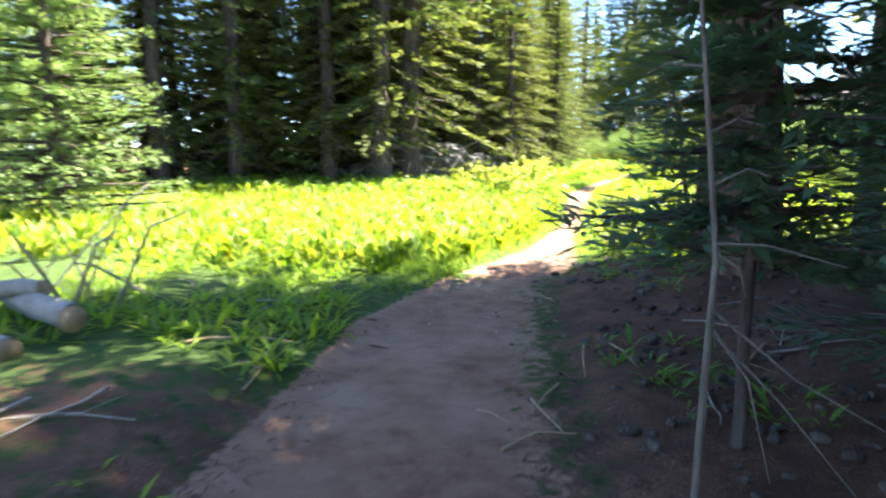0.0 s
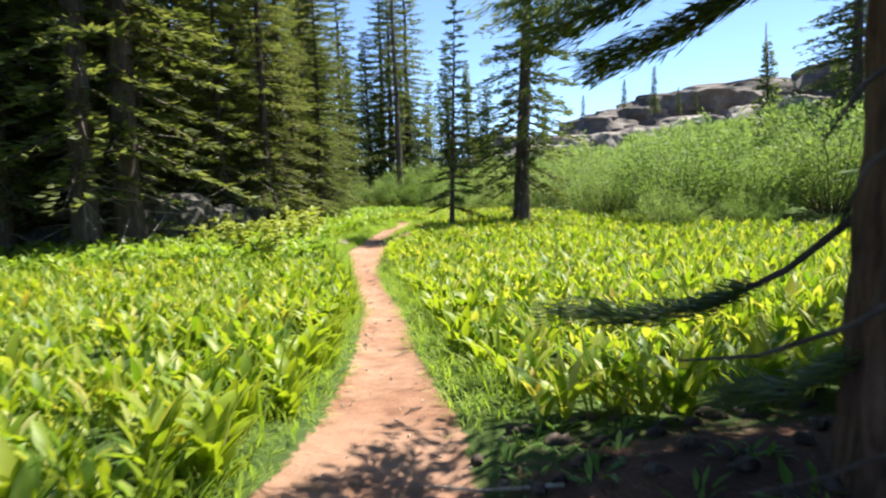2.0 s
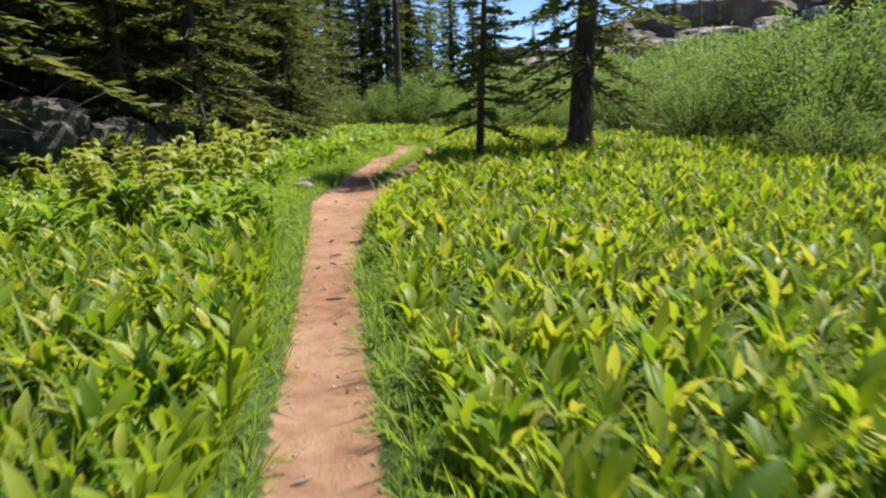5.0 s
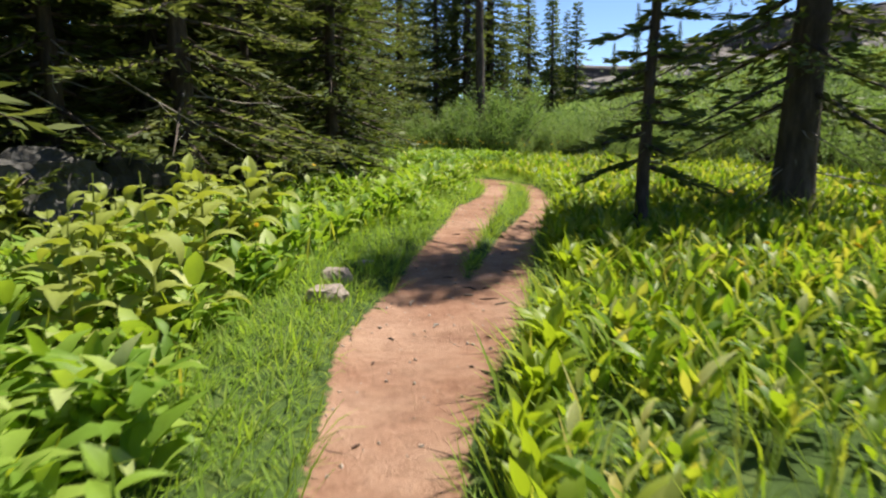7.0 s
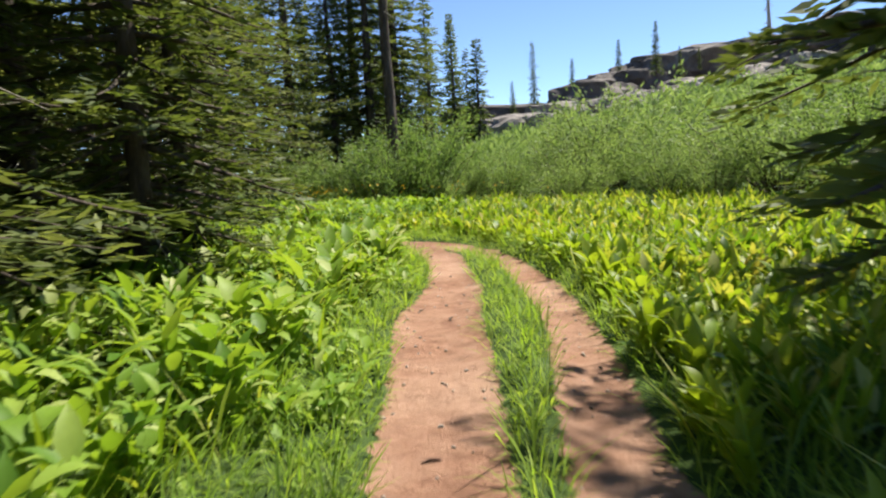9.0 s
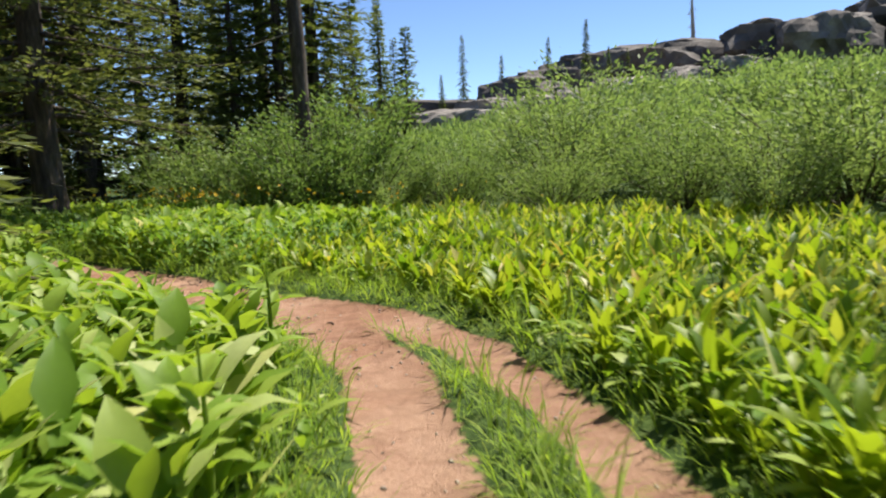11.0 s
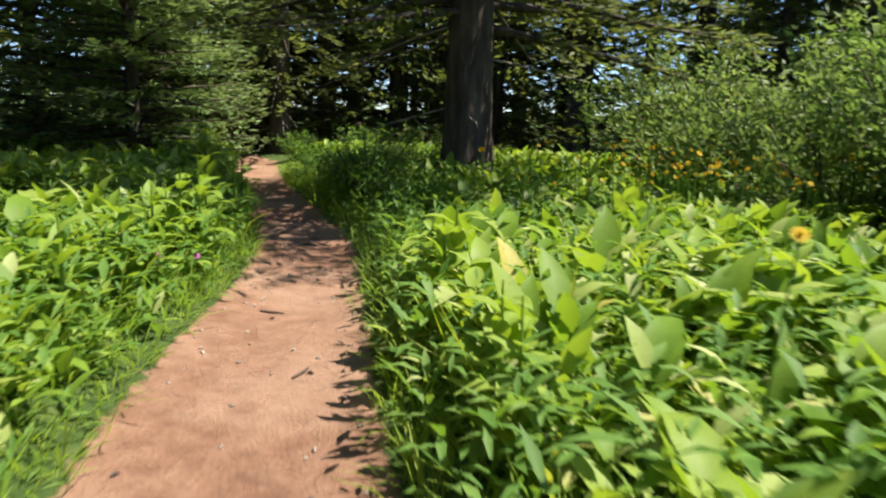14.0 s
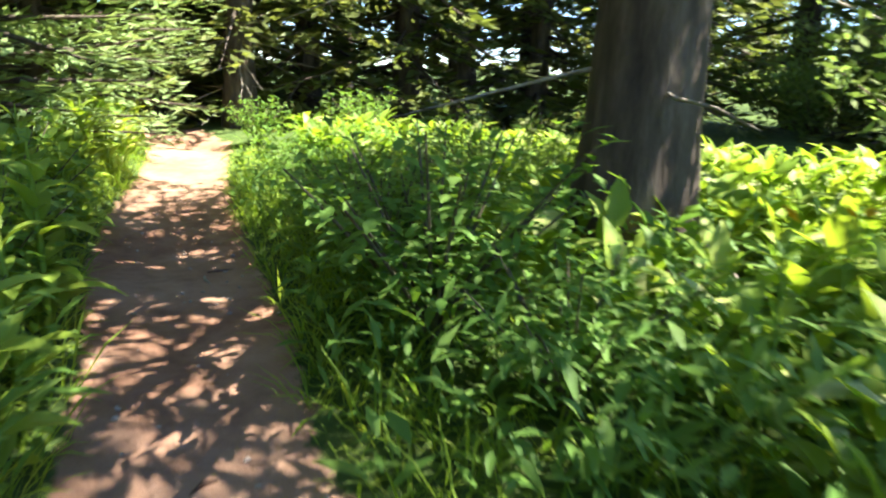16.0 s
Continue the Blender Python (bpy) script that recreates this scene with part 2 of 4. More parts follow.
def part(name, geo, mat, parent=None, label="", smooth=True):
    ob = new(name, quad_mesh(name, geo[0], geo[1], mat, smooth))
    ob.parent = parent
    return tagged(ob, label) if label else ob


def empty(name, m):
    ob = new(name)
    ob.empty_display_size = 0.1
    ob.matrix_basis = m
    return ob


def tube(points, radii, sides=8, rough=0.0, rng=None):
    """A tapered limb along points, with a closed tip."""
    pts = np.asarray(points, float)
    d = np.gradient(pts, axis=0)
    d /= np.linalg.norm(d, axis=1)[:, None] + 1e-9
    ref = np.where(np.abs(d[:, 2:3]) > 0.9, np.array([[1.0, 0, 0]]), np.array([[0, 0, 1.0]]))
    a = np.cross(d, ref)
    a /= np.linalg.norm(a, axis=1)[:, None] + 1e-9
    b = np.cross(d, a)
    th = np.linspace(0, 2 * math.pi, sides, endpoint=False)
    r = np.asarray(radii, float)[:, None] * np.ones((1, sides))
    if rough and rng is not None:
        r = r * (1 + rough * rng.standard_normal(r.shape))
    v = pts[:, None, :] + r[..., None] * (np.cos(th)[None, :, None] * a[:, None, :] + np.sin(th)[None, :, None] * b[:, None, :])
    n = len(pts)
    i, k = np.meshgrid(np.arange(n - 1), np.arange(sides), indexing="ij")
    k2 = (k + 1) % sides
    q = np.stack([i * sides + k, i * sides + k2, (i + 1) * sides + k2, (i + 1) * sides + k], -1).reshape(-1, 4)
    return v.reshape(-1, 3), q


def blades(base, az, el, length, width, bend=0.5, rows=4, fold=0.25, shape=0.9, pleats=0):
    """Leaves that rise from their bases at an elevation and curve over: rows of points, folded at the midrib and pleated lengthwise."""
    base = np.asarray(base, float)
    n = len(base)
    az, el, length, width, bend = (np.broadcast_to(np.asarray(x, float), (n,)) for x in (az, el, length, width, bend))
    out = np.stack([np.cos(az), np.sin(az), np.zeros(n)], 1)
    side = np.stack([-np.sin(az), np.cos(az), np.zeros(n)], 1)
    pos, vs = base.copy(), []
    s = np.linspace(0, 1, rows)
    cols = pleats + 3 if pleats else 3
    for k in range(rows):
        e = el - bend * s[k]
        d = out * np.cos(e)[:, None] + np.array([0, 0, 1.0]) * np.sin(e)[:, None]
        nrm = -out * np.sin(e)[:, None] + np.array([0, 0, 1.0]) * np.cos(e)[:, None]
        if k:
            pos = pos + d * (length / (rows - 1))[:, None]
        w = width * 0.5 * max(0.04, math.sin(math.pi * (0.08 + 0.92 * s[k]) ** shape))
        up = nrm * (w * fold)[:, None]
        for c in range(cols):
            g = 2 * c / (cols - 1) - 1
            ridge = 0.0 if not pleats else 0.11 * (c % 2) * math.sin(math.pi * min(1, 0.15 + s[k]))
            vs.append(pos + side * (w * g)[:, None] + up * abs(g) + nrm * (w * ridge)[:, None])
    v = np.stack(vs, 1)
    q = []
    for k in range(rows - 1):
        for c in range(cols - 1):
            q.append([cols * k + c, cols * k + c + 1, cols * (k + 1) + c + 1, cols * (k + 1) + c])
    q = np.array(q)[None] + (np.arange(n) * rows * cols)[:, None, None]
    return v.reshape(-1, 3), q.reshape(-1, 4)


def kites(base, direc, length, width, rng, flat=0.6):
    """Small needle sprays and leaves: one four-sided blade each, lying more or less flat."""
    base, direc = np.asarray(base, float), np.asarray(direc, float)
    n = len(base)
    length, width = np.broadcast_to(length, (n,)), np.broadcast_to(width, (n,))
    direc = direc / (np.linalg.norm(direc, axis=1)[:, None] + 1e-9)
    up = np.array([0, 0, 1.0]) * flat + rng.standard_normal((n, 3)) * (1 - flat)
    side = np.cross(direc, up)
    side /= np.linalg.norm(side, axis=1)[:, None] + 1e-9
    mid = base + direc * (length * 0.45)[:, None]
    v = np.stack([base, mid - side * (width / 2)[:, None], base + direc * length[:, None], mid + side * (width / 2)[:, None]], 1)
    return v.reshape(-1, 3), np.arange(n * 4).reshape(-1, 4)


# ---- the lie of the land ----
TRAIL = [(4.3, -6, 0.95), (3.9, 0, 0.95), (3.35, 5.8, 0.88), (3.3, 8.5, 0.82), (3.55, 10.4, 0.62), (4.05, 12.3, 0.42), (4.3, 14.2, 0.27), (4.65, 17.0, 0.24),
         (4.95, 21.7, 0.24), (5.25, 24.3, 0.36), (5.55, 25.7, 0.58), (5.9, 26.7, 0.60)]
TRACK_L = [(5.6, 26.5, 0.3), (5.98, 28.3, 0.29), (6.38, 29.7, 0.30), (6.7, 30.8, 0.32), (7.1, 32.4, 0.36), (7.62, 33.7, 0.29), (7.95, 35.0, 0.24), (8.2, 36.2, 0.26), (8.1, 37.5, 0.3), (7.7, 38.5, 0.4)]
TRACK_R = [(6.15, 26.5, 0.30), (6.72, 28.3, 0.25), (7.1, 29.5, 0.22), (7.5, 30.5, 0.21), (8.05, 32.0, 0.18), (8.38, 33.2, 0.21), (8.75, 35.0, 0.16), (8.85, 36.4, 0.2), (8.6, 37.6, 0.26), (8.0, 38.5, 0.36)]
TRAIL_END = [(8.1, 37.4, 0.42), (7.7, 38.4, 0.55), (6.95, 39.7, 0.64), (6.7, 40.5, 0.62), (6.1, 41.6, 0.52), (5.5, 42.8, 0.50), (5.0, 43.9, 0.42), (4.5, 44.9, 0.40), (4.05, 45.55, 0.42),
             (3.7, 46.0, 0.36), (3.05, 46.85, 0.42), (2.25, 47.75, 0.46), (1.5, 48.7, 0.46), (0.3, 50.4, 0.42), (-1.2, 52.5, 0.5), (-3.5, 54.5, 0.5), (-9, 58, 0.5)]


def off_line(line, x, y):
    """Distance from a line less its half width: negative on the trail."""
    best = np.full(np.shape(x), 1e9)
    for (ax, ay, aw), (bx, by, bw) in zip(line, line[1:]):
        dx, dy = bx - ax, by - ay
        k = np.clip(((x - ax) * dx + (y - ay) * dy) / (dx * dx + dy * dy), 0, 1)
        best = np.minimum(best, np.hypot(x - ax - k * dx, y - ay - k * dy) - (aw + k * (bw - aw)))
    return best


def off_trail(x, y):
    return np.minimum(np.minimum(off_line(TRAIL, x, y), off_line(TRAIL_END, x, y)), np.minimum(off_line(TRACK_L, x, y), off_line(TRACK_R, x, y)))


def soft_rise(v, w):
    return np.where(v > w, v - w / 2, np.where(v > 0, v * v / (2 * w), 0))


def lumps(x, y):
    return 0.05 * np.sin(0.9 * x + 0.7 * np.sin(0.6 * y)) * np.cos(0.8 * y + 0.4 * x) + 0.03 * np.sin(2.3 * x + 1.1 * y) * np.sin(1.9 * y - 0.7 * x)


def land(x, y):
    x, y = np.asarray(x, float), np.asarray(y, float)
    z = np.interp(y, [3, 12, 15, 19.7, 22.5, 26, 28, 31, 60], [0, -0.03, -0.1, -0.28, -0.25, -0.12, -0.06, 0, 0])
    z = z + 0.115 * soft_rise(x - 13, 8) + 0.015 * soft_rise(y - 36, 10) * np.clip((x - 2) / 12, 0, 1)
    z = z + 1.2 * np.sin(x * 0.045 + 1) * np.sin(y * 0.04) * np.clip((np.hypot(x - 5, y - 25) - 40) / 60, 0, 1)
    o = off_trail(x, y)
    k = np.clip(o / 0.9, 0, 1)
    z = z + 0.2 * np.exp(-((x - 6.1) ** 2 + (y - 10.4) ** 2) / 1.4)
    z = z + lumps(x, y) * k
    z = z + 0.010 * np.sin(3.1 * x + 2.2 * y) * np.sin(4.3 * y - 1.7 * x) + 0.006 * np.sin(9 * x + 5 * np.sin(3 * y)) * np.sin(11 * y)
    return z + 0.07 * np.clip(o / 0.25, 0, 1) - 0.02 * np.clip(-o / 0.3, 0, 1)


def shade_floor(x, y):
    """1 where fallen needles lie bare under the trees."""
    a = np.clip((11.9 - y) / 1.2, 0, 1) * np.clip((x - 3.3) / 1.6, 0, 1)
    b = np.clip((8.5 - y) / 2, 0, 1) * 0.55
    edge = 26.5 + 0.25 * np.sin(x * 1.3)
    c = np.clip((46 - y) / 2, 0, 1) * np.clip((y - edge - np.clip(x + 2, 0, 9) * 1.6) / 2, 0, 1) * np.clip((3.2 - x + np.clip(y - 30, 0, 30) * 0.02) / 1.5, 0, 1)
    return np.maximum(np.maximum(a, b), c)


def axis_lines(stops):
    out = []
    for (a, st), (b, _) in zip(stops, stops[1:]):
        out += list(np.arange(a, b - 1e-6, st))
    return np.array(out + [stops[-1][0]])


gx = axis_lines([(-700, 60), (-100, 8), (-20, 1.0), (-4, 0.3), (-1, 0.11), (10, 0.4), (20, 1.5), (60, 6), (150, 50), (800, 1)])
gy = axis_lines([(-500, 60), (-80, 6), (-8, 0.5), (2, 0.11), (52, 0.4), (62, 2), (120, 8), (240, 40), (900, 1)])
X, Y = np.meshgrid(gx, gy)
nx, ny = len(gx), len(gy)
gi = np.arange(nx * ny).reshape(ny, nx)
gq = np.stack([gi[:-1, :-1], gi[:-1, 1:], gi[1:, 1:], gi[1:, :-1]], -1).reshape(-1, 4)
ground = part("ground", (np.stack([X, Y, land(X, Y)], -1).reshape(-1, 3), gq), GROUND)
tagged(ground, "reddish dirt footpath through green meadow and forest floor", "ground", kind="structure")
for aname, values in (("dirt", np.clip(0.5 - off_trail(X, Y) / np.where((Y < 11) & (X > 3), 1.5, 0.24) - np.where((Y < 11) & (X > 3), 0.15, 0), 0, 1)), ("duff", shade_floor(X, Y))):
    layer = ground.data.attributes.new(aname, "FLOAT", "POINT")
    layer.data.foreach_set("value", values.astype(np.float32).ravel())


# ---- trees ----
def conifer(name, seed, height, radius, low, mats, trunk_r, branches=110, nodes=11, spray=(0.30, 0.075), droop=0.35, lean=0.0, dead=0, top=0.75, ragged=0.35, sides=12, per=4, split=False, flat=0.7, fan=0.2):
    """A conifer: tapered trunk, limbs in loose whorls, and needle sprays along each limb."""
    rng = np.random.default_rng(seed)
    bark, needle = mats
    root = empty(name, Matrix())
    n = 16
    hz = np.linspace(-0.15, height, n)
    wob = np.cumsum(rng.standard_normal((n, 2)) * 0.012 * height / 10, axis=0)
    pts = np.stack([wob[:, 0] + lean * hz, wob[:, 1], hz], 1)
    rad = trunk_r * (1 - hz / height * 0.93)
    rad[0] *= 1.2
    if sides < 30:
        part("trunk", tube(pts, rad, sides, 0.05, rng), bark, root)
    else:
        zz = np.concatenate([np.linspace(-0.15, 4.5, 110), np.linspace(4.8, height, 14)])
        fine = np.stack([np.interp(zz, hz, pts[:, c]) for c in range(3)], 1)
        fine[:, 2] = zz
        v, q = tube(fine, np.interp(zz, hz, rad) * (1 + 0.06 * np.exp(-np.maximum(zz, 0) / 0.35)), 84)
        ax = np.repeat(fine, 84, axis=0)
        dv = v - ax
        th = np.arctan2(dv[:, 1], dv[:, 0])
        z = v[:, 2]
        w = 1.1 * np.sin(2.3 * z + 3 * th) + 0.8 * np.sin(5.1 * z - 5 * th + 1) + 0.35 * np.sin(11 * z + 2 * th)
        ridge_ = np.abs(np.sin(8.5 * th + w)) ** 0.5 * (0.75 + 0.25 * np.sin(6.3 * z + 4 * np.sin(7 * th)))
        plate = 0.35 * np.abs(np.sin(7 * z + 5 * np.sin(3 * th) + w))
        v = ax + dv * (0.90 + 0.10 * ridge_ - 0.03 * plate + rng.normal(0, 0.006, len(v)))[:, None]
        part("trunk", (v, q), bark, root)
    limbs, kb, kd, kl = [], [], [], []
    for i in range(branches):
        u = (i + rng.random()) / branches
        z = low + (height * 0.985 - low) * u
        az = i * 2.399 + rng.normal(0, 0.35)
        reach = radius * (1 - ((z - low * 0.6) / (height - low * 0.6)) ** 1.15) ** top * (1 - ragged * rng.random()) + 0.12
        start = np.array([np.interp(z, hz, pts[:, 0]), np.interp(z, hz, pts[:, 1]), z])
        s = np.linspace(0, 1, 5)
        rise = 0.25 - droop * (1.1 - u) + rng.normal(0, 0.08)
        out = np.stack([np.cos(az) * s * reach, np.sin(az) * s * reach, reach * (rise * s - droop * 0.5 * s ** 2 + droop * 0.35 * s ** 3)], 1)
        line = start + out
        limbs.append(tube(line, np.linspace(0.022 + 0.010 * reach, 0.004, 5), 4))
        m = max(3, int(nodes * (0.35 + 0.65 * reach / radius)))
        f = np.repeat(np.linspace(0.16, 1.0, m), per) + rng.normal(0, 0.03, m * per)
        f = np.clip(f, 0.05, 1.02)
        p = np.stack([np.interp(f, s, line[:, c]) for c in range(3)], 1)
        sgn = np.tile([1, -1], m * per // 2 + 1)[:m * per]
        ang = az + sgn * rng.uniform(0.25, 1.15, m * per)
        d = np.stack([np.cos(ang), np.sin(ang), rng.normal(0.02, 0.22, m * per) + rise * 0.5], 1)
        off = sgn * fan * reach * np.clip(f * 1.5, 0.2, 1) * np.clip(1.35 - f, 0.2, 1) * np.sqrt(rng.random(m * per))
        p = p + np.stack([-np.sin(az) * off + 0.5 * np.abs(off) * np.cos(az), np.cos(az) * off + 0.5 * np.abs(off) * np.sin(az), -0.22 * np.abs(off) + rng.normal(0, 0.05, m * per) * fan * 3], 1)
        kb.append(p + rng.normal(0, 0.015, p.shape))
        kd.append(d)
        kl.append(spray[0] * (1.15 - 0.55 * f) * rng.uniform(0.6, 1.4, m * per) * (0.6 + 0.6 * reach / radius))
    if split:
        for g in limbs:
            part("limb", g, bark, root)
    else:
        tagged(part("limb_work", joined(limbs), bark, root), kind="stuff")
    kl = np.concatenate(kl)
    part("crown", kites(np.concatenate(kb), np.concatenate(kd), kl, kl * spray[1] / spray[0], rng, flat), needle, root, smooth=False)
    if dead:
        snags = []
        for i in range(dead):
            z = rng.uniform(0.4, max(low, 1.6) + 0.8)
            az, reach = rng.uniform(0, 6.28), rng.uniform(0.4, 1.1) * radius * 0.55
            s = np.linspace(0, 1, 4)[:, None]
            line = np.array([lean * z, 0, z]) + s * np.array([np.cos(az) * reach, np.sin(az) * reach, -reach * rng.uniform(0.1, 0.6)]) + rng.normal(0, 0.03, (4, 3)) * s
            snags.append(tube(line, [0.016, 0.011, 0.008, 0.003], 4))
        if split:
            for g in snags:
                part("dead_branch", g, GREY_WOOD, root, "bare grey dead branch")
        else:
            tagged(part("dead_twig_work", joined(snags), GREY_WOOD, root, "bare grey dead lower branches"), kind="stuff")
    return root


def planted(x, y, turn=0.0, size=1.0, dz=0.0):
    return pose(x, y, float(land(x, y)) + dz, 0, 0, turn) @ Matrix.Scale(size, 4)


def put_thing(ob, x, y, turn=0.0, size=1.0):
    made = copy_thing(ob, planted(x, y, turn))
    made.scale = (size, size, size)
    return made


FOREST = "trees of the dark forest edge"
forest_kinds = []
for k, (h, r, lo, br) in enumerate([(17, 3.0, 0.8, 145), (14, 2.6, 0.3, 145), (21, 3.1, 2.6, 145), (9, 2.2, 0.15, 130)]):
    t = conifer("conifer_tree", 20 + k, h, r, lo, (BARK, NEAR_NEEDLE if k % 2 else PINE_NEEDLE), 0.015 * h, br, 17, (0.34, 0.10), 0.45, dead=12, per=6)
    tagged(t, "tall dark green conifer with drooping needled limbs", "tree", FOREST)
    forest_kinds.append(t)
fine_kinds = []
for k, (h, r, lo) in enumerate([(13, 2.3, 0.7), (10, 2.0, 0.3), (16, 2.4, 1.6)]):
    t = conifer("conifer_tree", 30 + k, h, r, lo, (BARK, PINE_NEEDLE if k == 1 else NEAR_NEEDLE), 0.012 * h, 150, 18, (0.20, 0.05), 0.45, dead=14, per=9, ragged=0.55)
    tagged(t, "sunlit olive green conifer at the edge of the path", "tree", FOREST)
    fine_kinds.append(t)
for i, (x, y, k, sz) in enumerate([(4.7, 34.0, 1, 1.0), (3.0, 30.6, 0, 1.0), (3.4, 35.2, 2, 1.0), (3.5, 32.4, 1, 0.95), (4.3, 38.2, 0, 1.0), (2.0, 32.6, 2, 1.05), (4.9, 36.2, 1, 0.8), (1.7, 29.9, 1, 1.0), (2.2, 37.6, 0, 1.1), (0.2, 30.8, 0, 1.1)]):
    if i in (0, 1, 2):
        fine_kinds[k].matrix_basis = planted(x, y, 70 * i)
    else:
        put_thing(fine_kinds[k], x, y, 83 * i, sz)
# the first four stand where they were built; the others are copies
spots = [(-2.0, 28.6, 0), (-1.2, 31.6, 1), (-4.6, 29.2, 2), (-6.0, 28.0, 3)]
for t, (x, y, k) in zip(forest_kinds, spots):
    t.matrix_basis = planted(x, y, 40 * k)
rng = np.random.default_rng(5)
more = [(-0.6, 29.6, 2), (1.2, 34.8, 1),
        (-6.8, 27.0, 1), (-9.4, 27.6, 0), (-12.2, 26.2, 2), (-8.0, 30.0, 3), (-3.2, 30.8, 1), (-15, 25.5, 1), (-11, 30.5, 0), (-18.5, 24.0, 2), (-14.5, 30.0, 3), (-22, 22.0, 0), (-5.4, 33.0, 0),
        (-1.6, 34.0, 1), (0.2, 38.2, 0), (-3.5, 38.5, 2), (-0.6, 42.0, 1), (-18, 17.5, 1), (-14.8, 20.2, 3), (-16, 11.0, 0), (-12.5, 15.6, 1),
        (-7.5, 36.5, 2), (-6.5, 43.0, 0), (-3.2, 46.6, 1), (-8.5, 49.0, 2), (-12, 40, 1),
        (-9.0, 58.5, 0), (-6.0, 60.5, 1), (-3.0, 59.0, 2), (0.0, 57.6, 0), (-1.4, 62.5, 3), (4.4, 59.5, 2), (-12.5, 57, 1), (-14, 62, 0), (1.6, 61.5, 1), (-5, 65, 2), (-10, 66, 0), (7.8, 62.0, 0), (-16, 54, 2), (3, 66, 1),
        (-24, 27, 1), (-20, 29, 2), (-17, 33, 0), (-26, 20, 3), (-22, 34, 1), (-10, 34.5, 1), (-6.5, 39.5, 1), (-2.5, 43, 3), (-28, 25, 0), (-30, 16, 1), (-25, 12, 2), (-22, 6, 1), (-14, 5, 0), (-19, 0, 2), (-12, -3, 1),
        (-3.4, 29.0, 3), (-7.6, 28.4, 3), (-10.8, 28.0, 1), (-5.6, 26.9, 3), (-13.4, 27.6, 3), (-12, 62, 1), (-8, 62.5, 3), (-4.6, 57.4, 3), (-1.6, 56.6, 1), (-20, 58, 1), (-18, 47, 0), (9.5, 58, 1), (11, 62, 2), (12.5, 59, 0), (-7, 69, 1), (0.5, 70, 2), (6, 69, 0), (-3.6, 54.8, 3), (-6.2, 55.6, 3), (2.4, 59.2, 1), (-5.0, 52.6, 3)]
for x, y, k in more:
    put_thing(forest_kinds[k], x, y, rng.uniform(0, 360), rng.uniform(0.85, 1.15))

old = conifer("old_conifer_tree", 48, 25, 2.9, 2.2, (BARK, NEAR_NEEDLE), 0.33, 150, 16, (0.34, 0.10), 0.55, dead=40, sides=16, per=6)
tagged(old, "tall old conifer with a thick dark trunk and drooping limbs", "tree", FOREST)
old.matrix_basis = planted(-1.35, 26.7, 0)
for x, y, a, sz in [(-0.45, 27.5, 80, 1.15), (-3.3, 27.0, 150, 0.85), (-6.4, 26.2, 210, 0.95), (-9.0, 25.6, 300, 0.9), (-12, 24.2, 60, 0.9), (-1.8, 54.6, 20, 0.8), (1.0, 58.4, 100, 0.9)]:
    put_thing(old, x, y, a, sz)

for x, y, k, a, sz in [(33, 39, 0, 40, 1.2), (36.5, 41, 2, 160, 1.0), (35, 37, 1, 280, 1.15)]:
    put_thing(forest_kinds[k], x, y, a, sz)

# trees that stand alone
big = conifer("red_fir_tree", 41, 24, 3.2, 3.0, (RED_BARK, FIR_NEEDLE), 0.37, 130, 20, (0.18, 0.048), 0.42, per=18, dead=5, sides=34, split=True, fan=0.3)
tagged(big, "thick old fir with furrowed red-brown bark beside the path", "tree")
big.matrix_basis = planted(5.9, 10.25, 20)
pine = conifer("pine_tree", 42, 13, 2.7, 1.5, (BARK, PINE_NEEDLE), 0.28, 105, 20, (0.24, 0.055), 0.5, per=11, lean=0.05, dead=14, ragged=0.7, top=0.42, sides=16, split=True, flat=0.3, fan=0.34)
tagged(pine, "lone dark-trunked pine standing in the meadow", "tree")
pine.matrix_basis = planted(11.12, 30.15, 0)
small = conifer("pine_sapling", 43, 7.5, 0.95, 0.8, (BARK, PINE_NEEDLE), 0.085, 70, 11, (0.17, 0.045), 0.4, per=8, lean=0.05, dead=8, ragged=0.6, split=True, flat=0.4, fan=0.1)
tagged(small, "thin dark young pine beside the path", "tree")
small.matrix_basis = planted(8.5, 29.1, 0)
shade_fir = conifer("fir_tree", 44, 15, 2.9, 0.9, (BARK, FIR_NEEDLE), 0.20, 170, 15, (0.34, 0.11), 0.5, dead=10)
tagged(shade_fir, "dark fir with low sweeping branches over bare needles", "tree", "firs over the path")
shade_fir.matrix_basis = planted(9.0, 9.4, 0)
# further copies, several of them out of view, added to shade the path's start
for x, y, s, a in [(10.4, 11.6, 1.1, 190), (11.2, 9.2, 1.3, 120), (9.4, 5.4, 1.2, 250), (7.9, 1.9, 1.1, 300), (12.4, 6.5, 1.3, 10), (12.8, 10.6, 1.2, 85), (11.0, 2.0, 1.2, 60), (5.9, -2.6, 1.0, 140), (1.0, -4.2, 1.1, 20), (9.5, -2.0, 1.2, 33), (14.5, 4.5, 1.3, 75), (14.6, 9.6, 1.25, 15), (8.9, 7.3, 1.05, 205)]:
    put_thing(shade_fir, x, y, a, s)
slim = conifer("slender_fir_tree", 49, 13, 1.3, 3.6, (BARK, FIR_NEEDLE), 0.14, 80, 12, (0.20, 0.05), 0.5, dead=10, per=7, split=True)
tagged(slim, "slender fir with bare lower trunk and dead twigs", "tree", "firs over the path")
slim.matrix_basis = planted(7.6, 11.5, 0)
put_thing(slim, 8.1, 11.15, 140, 1.25)
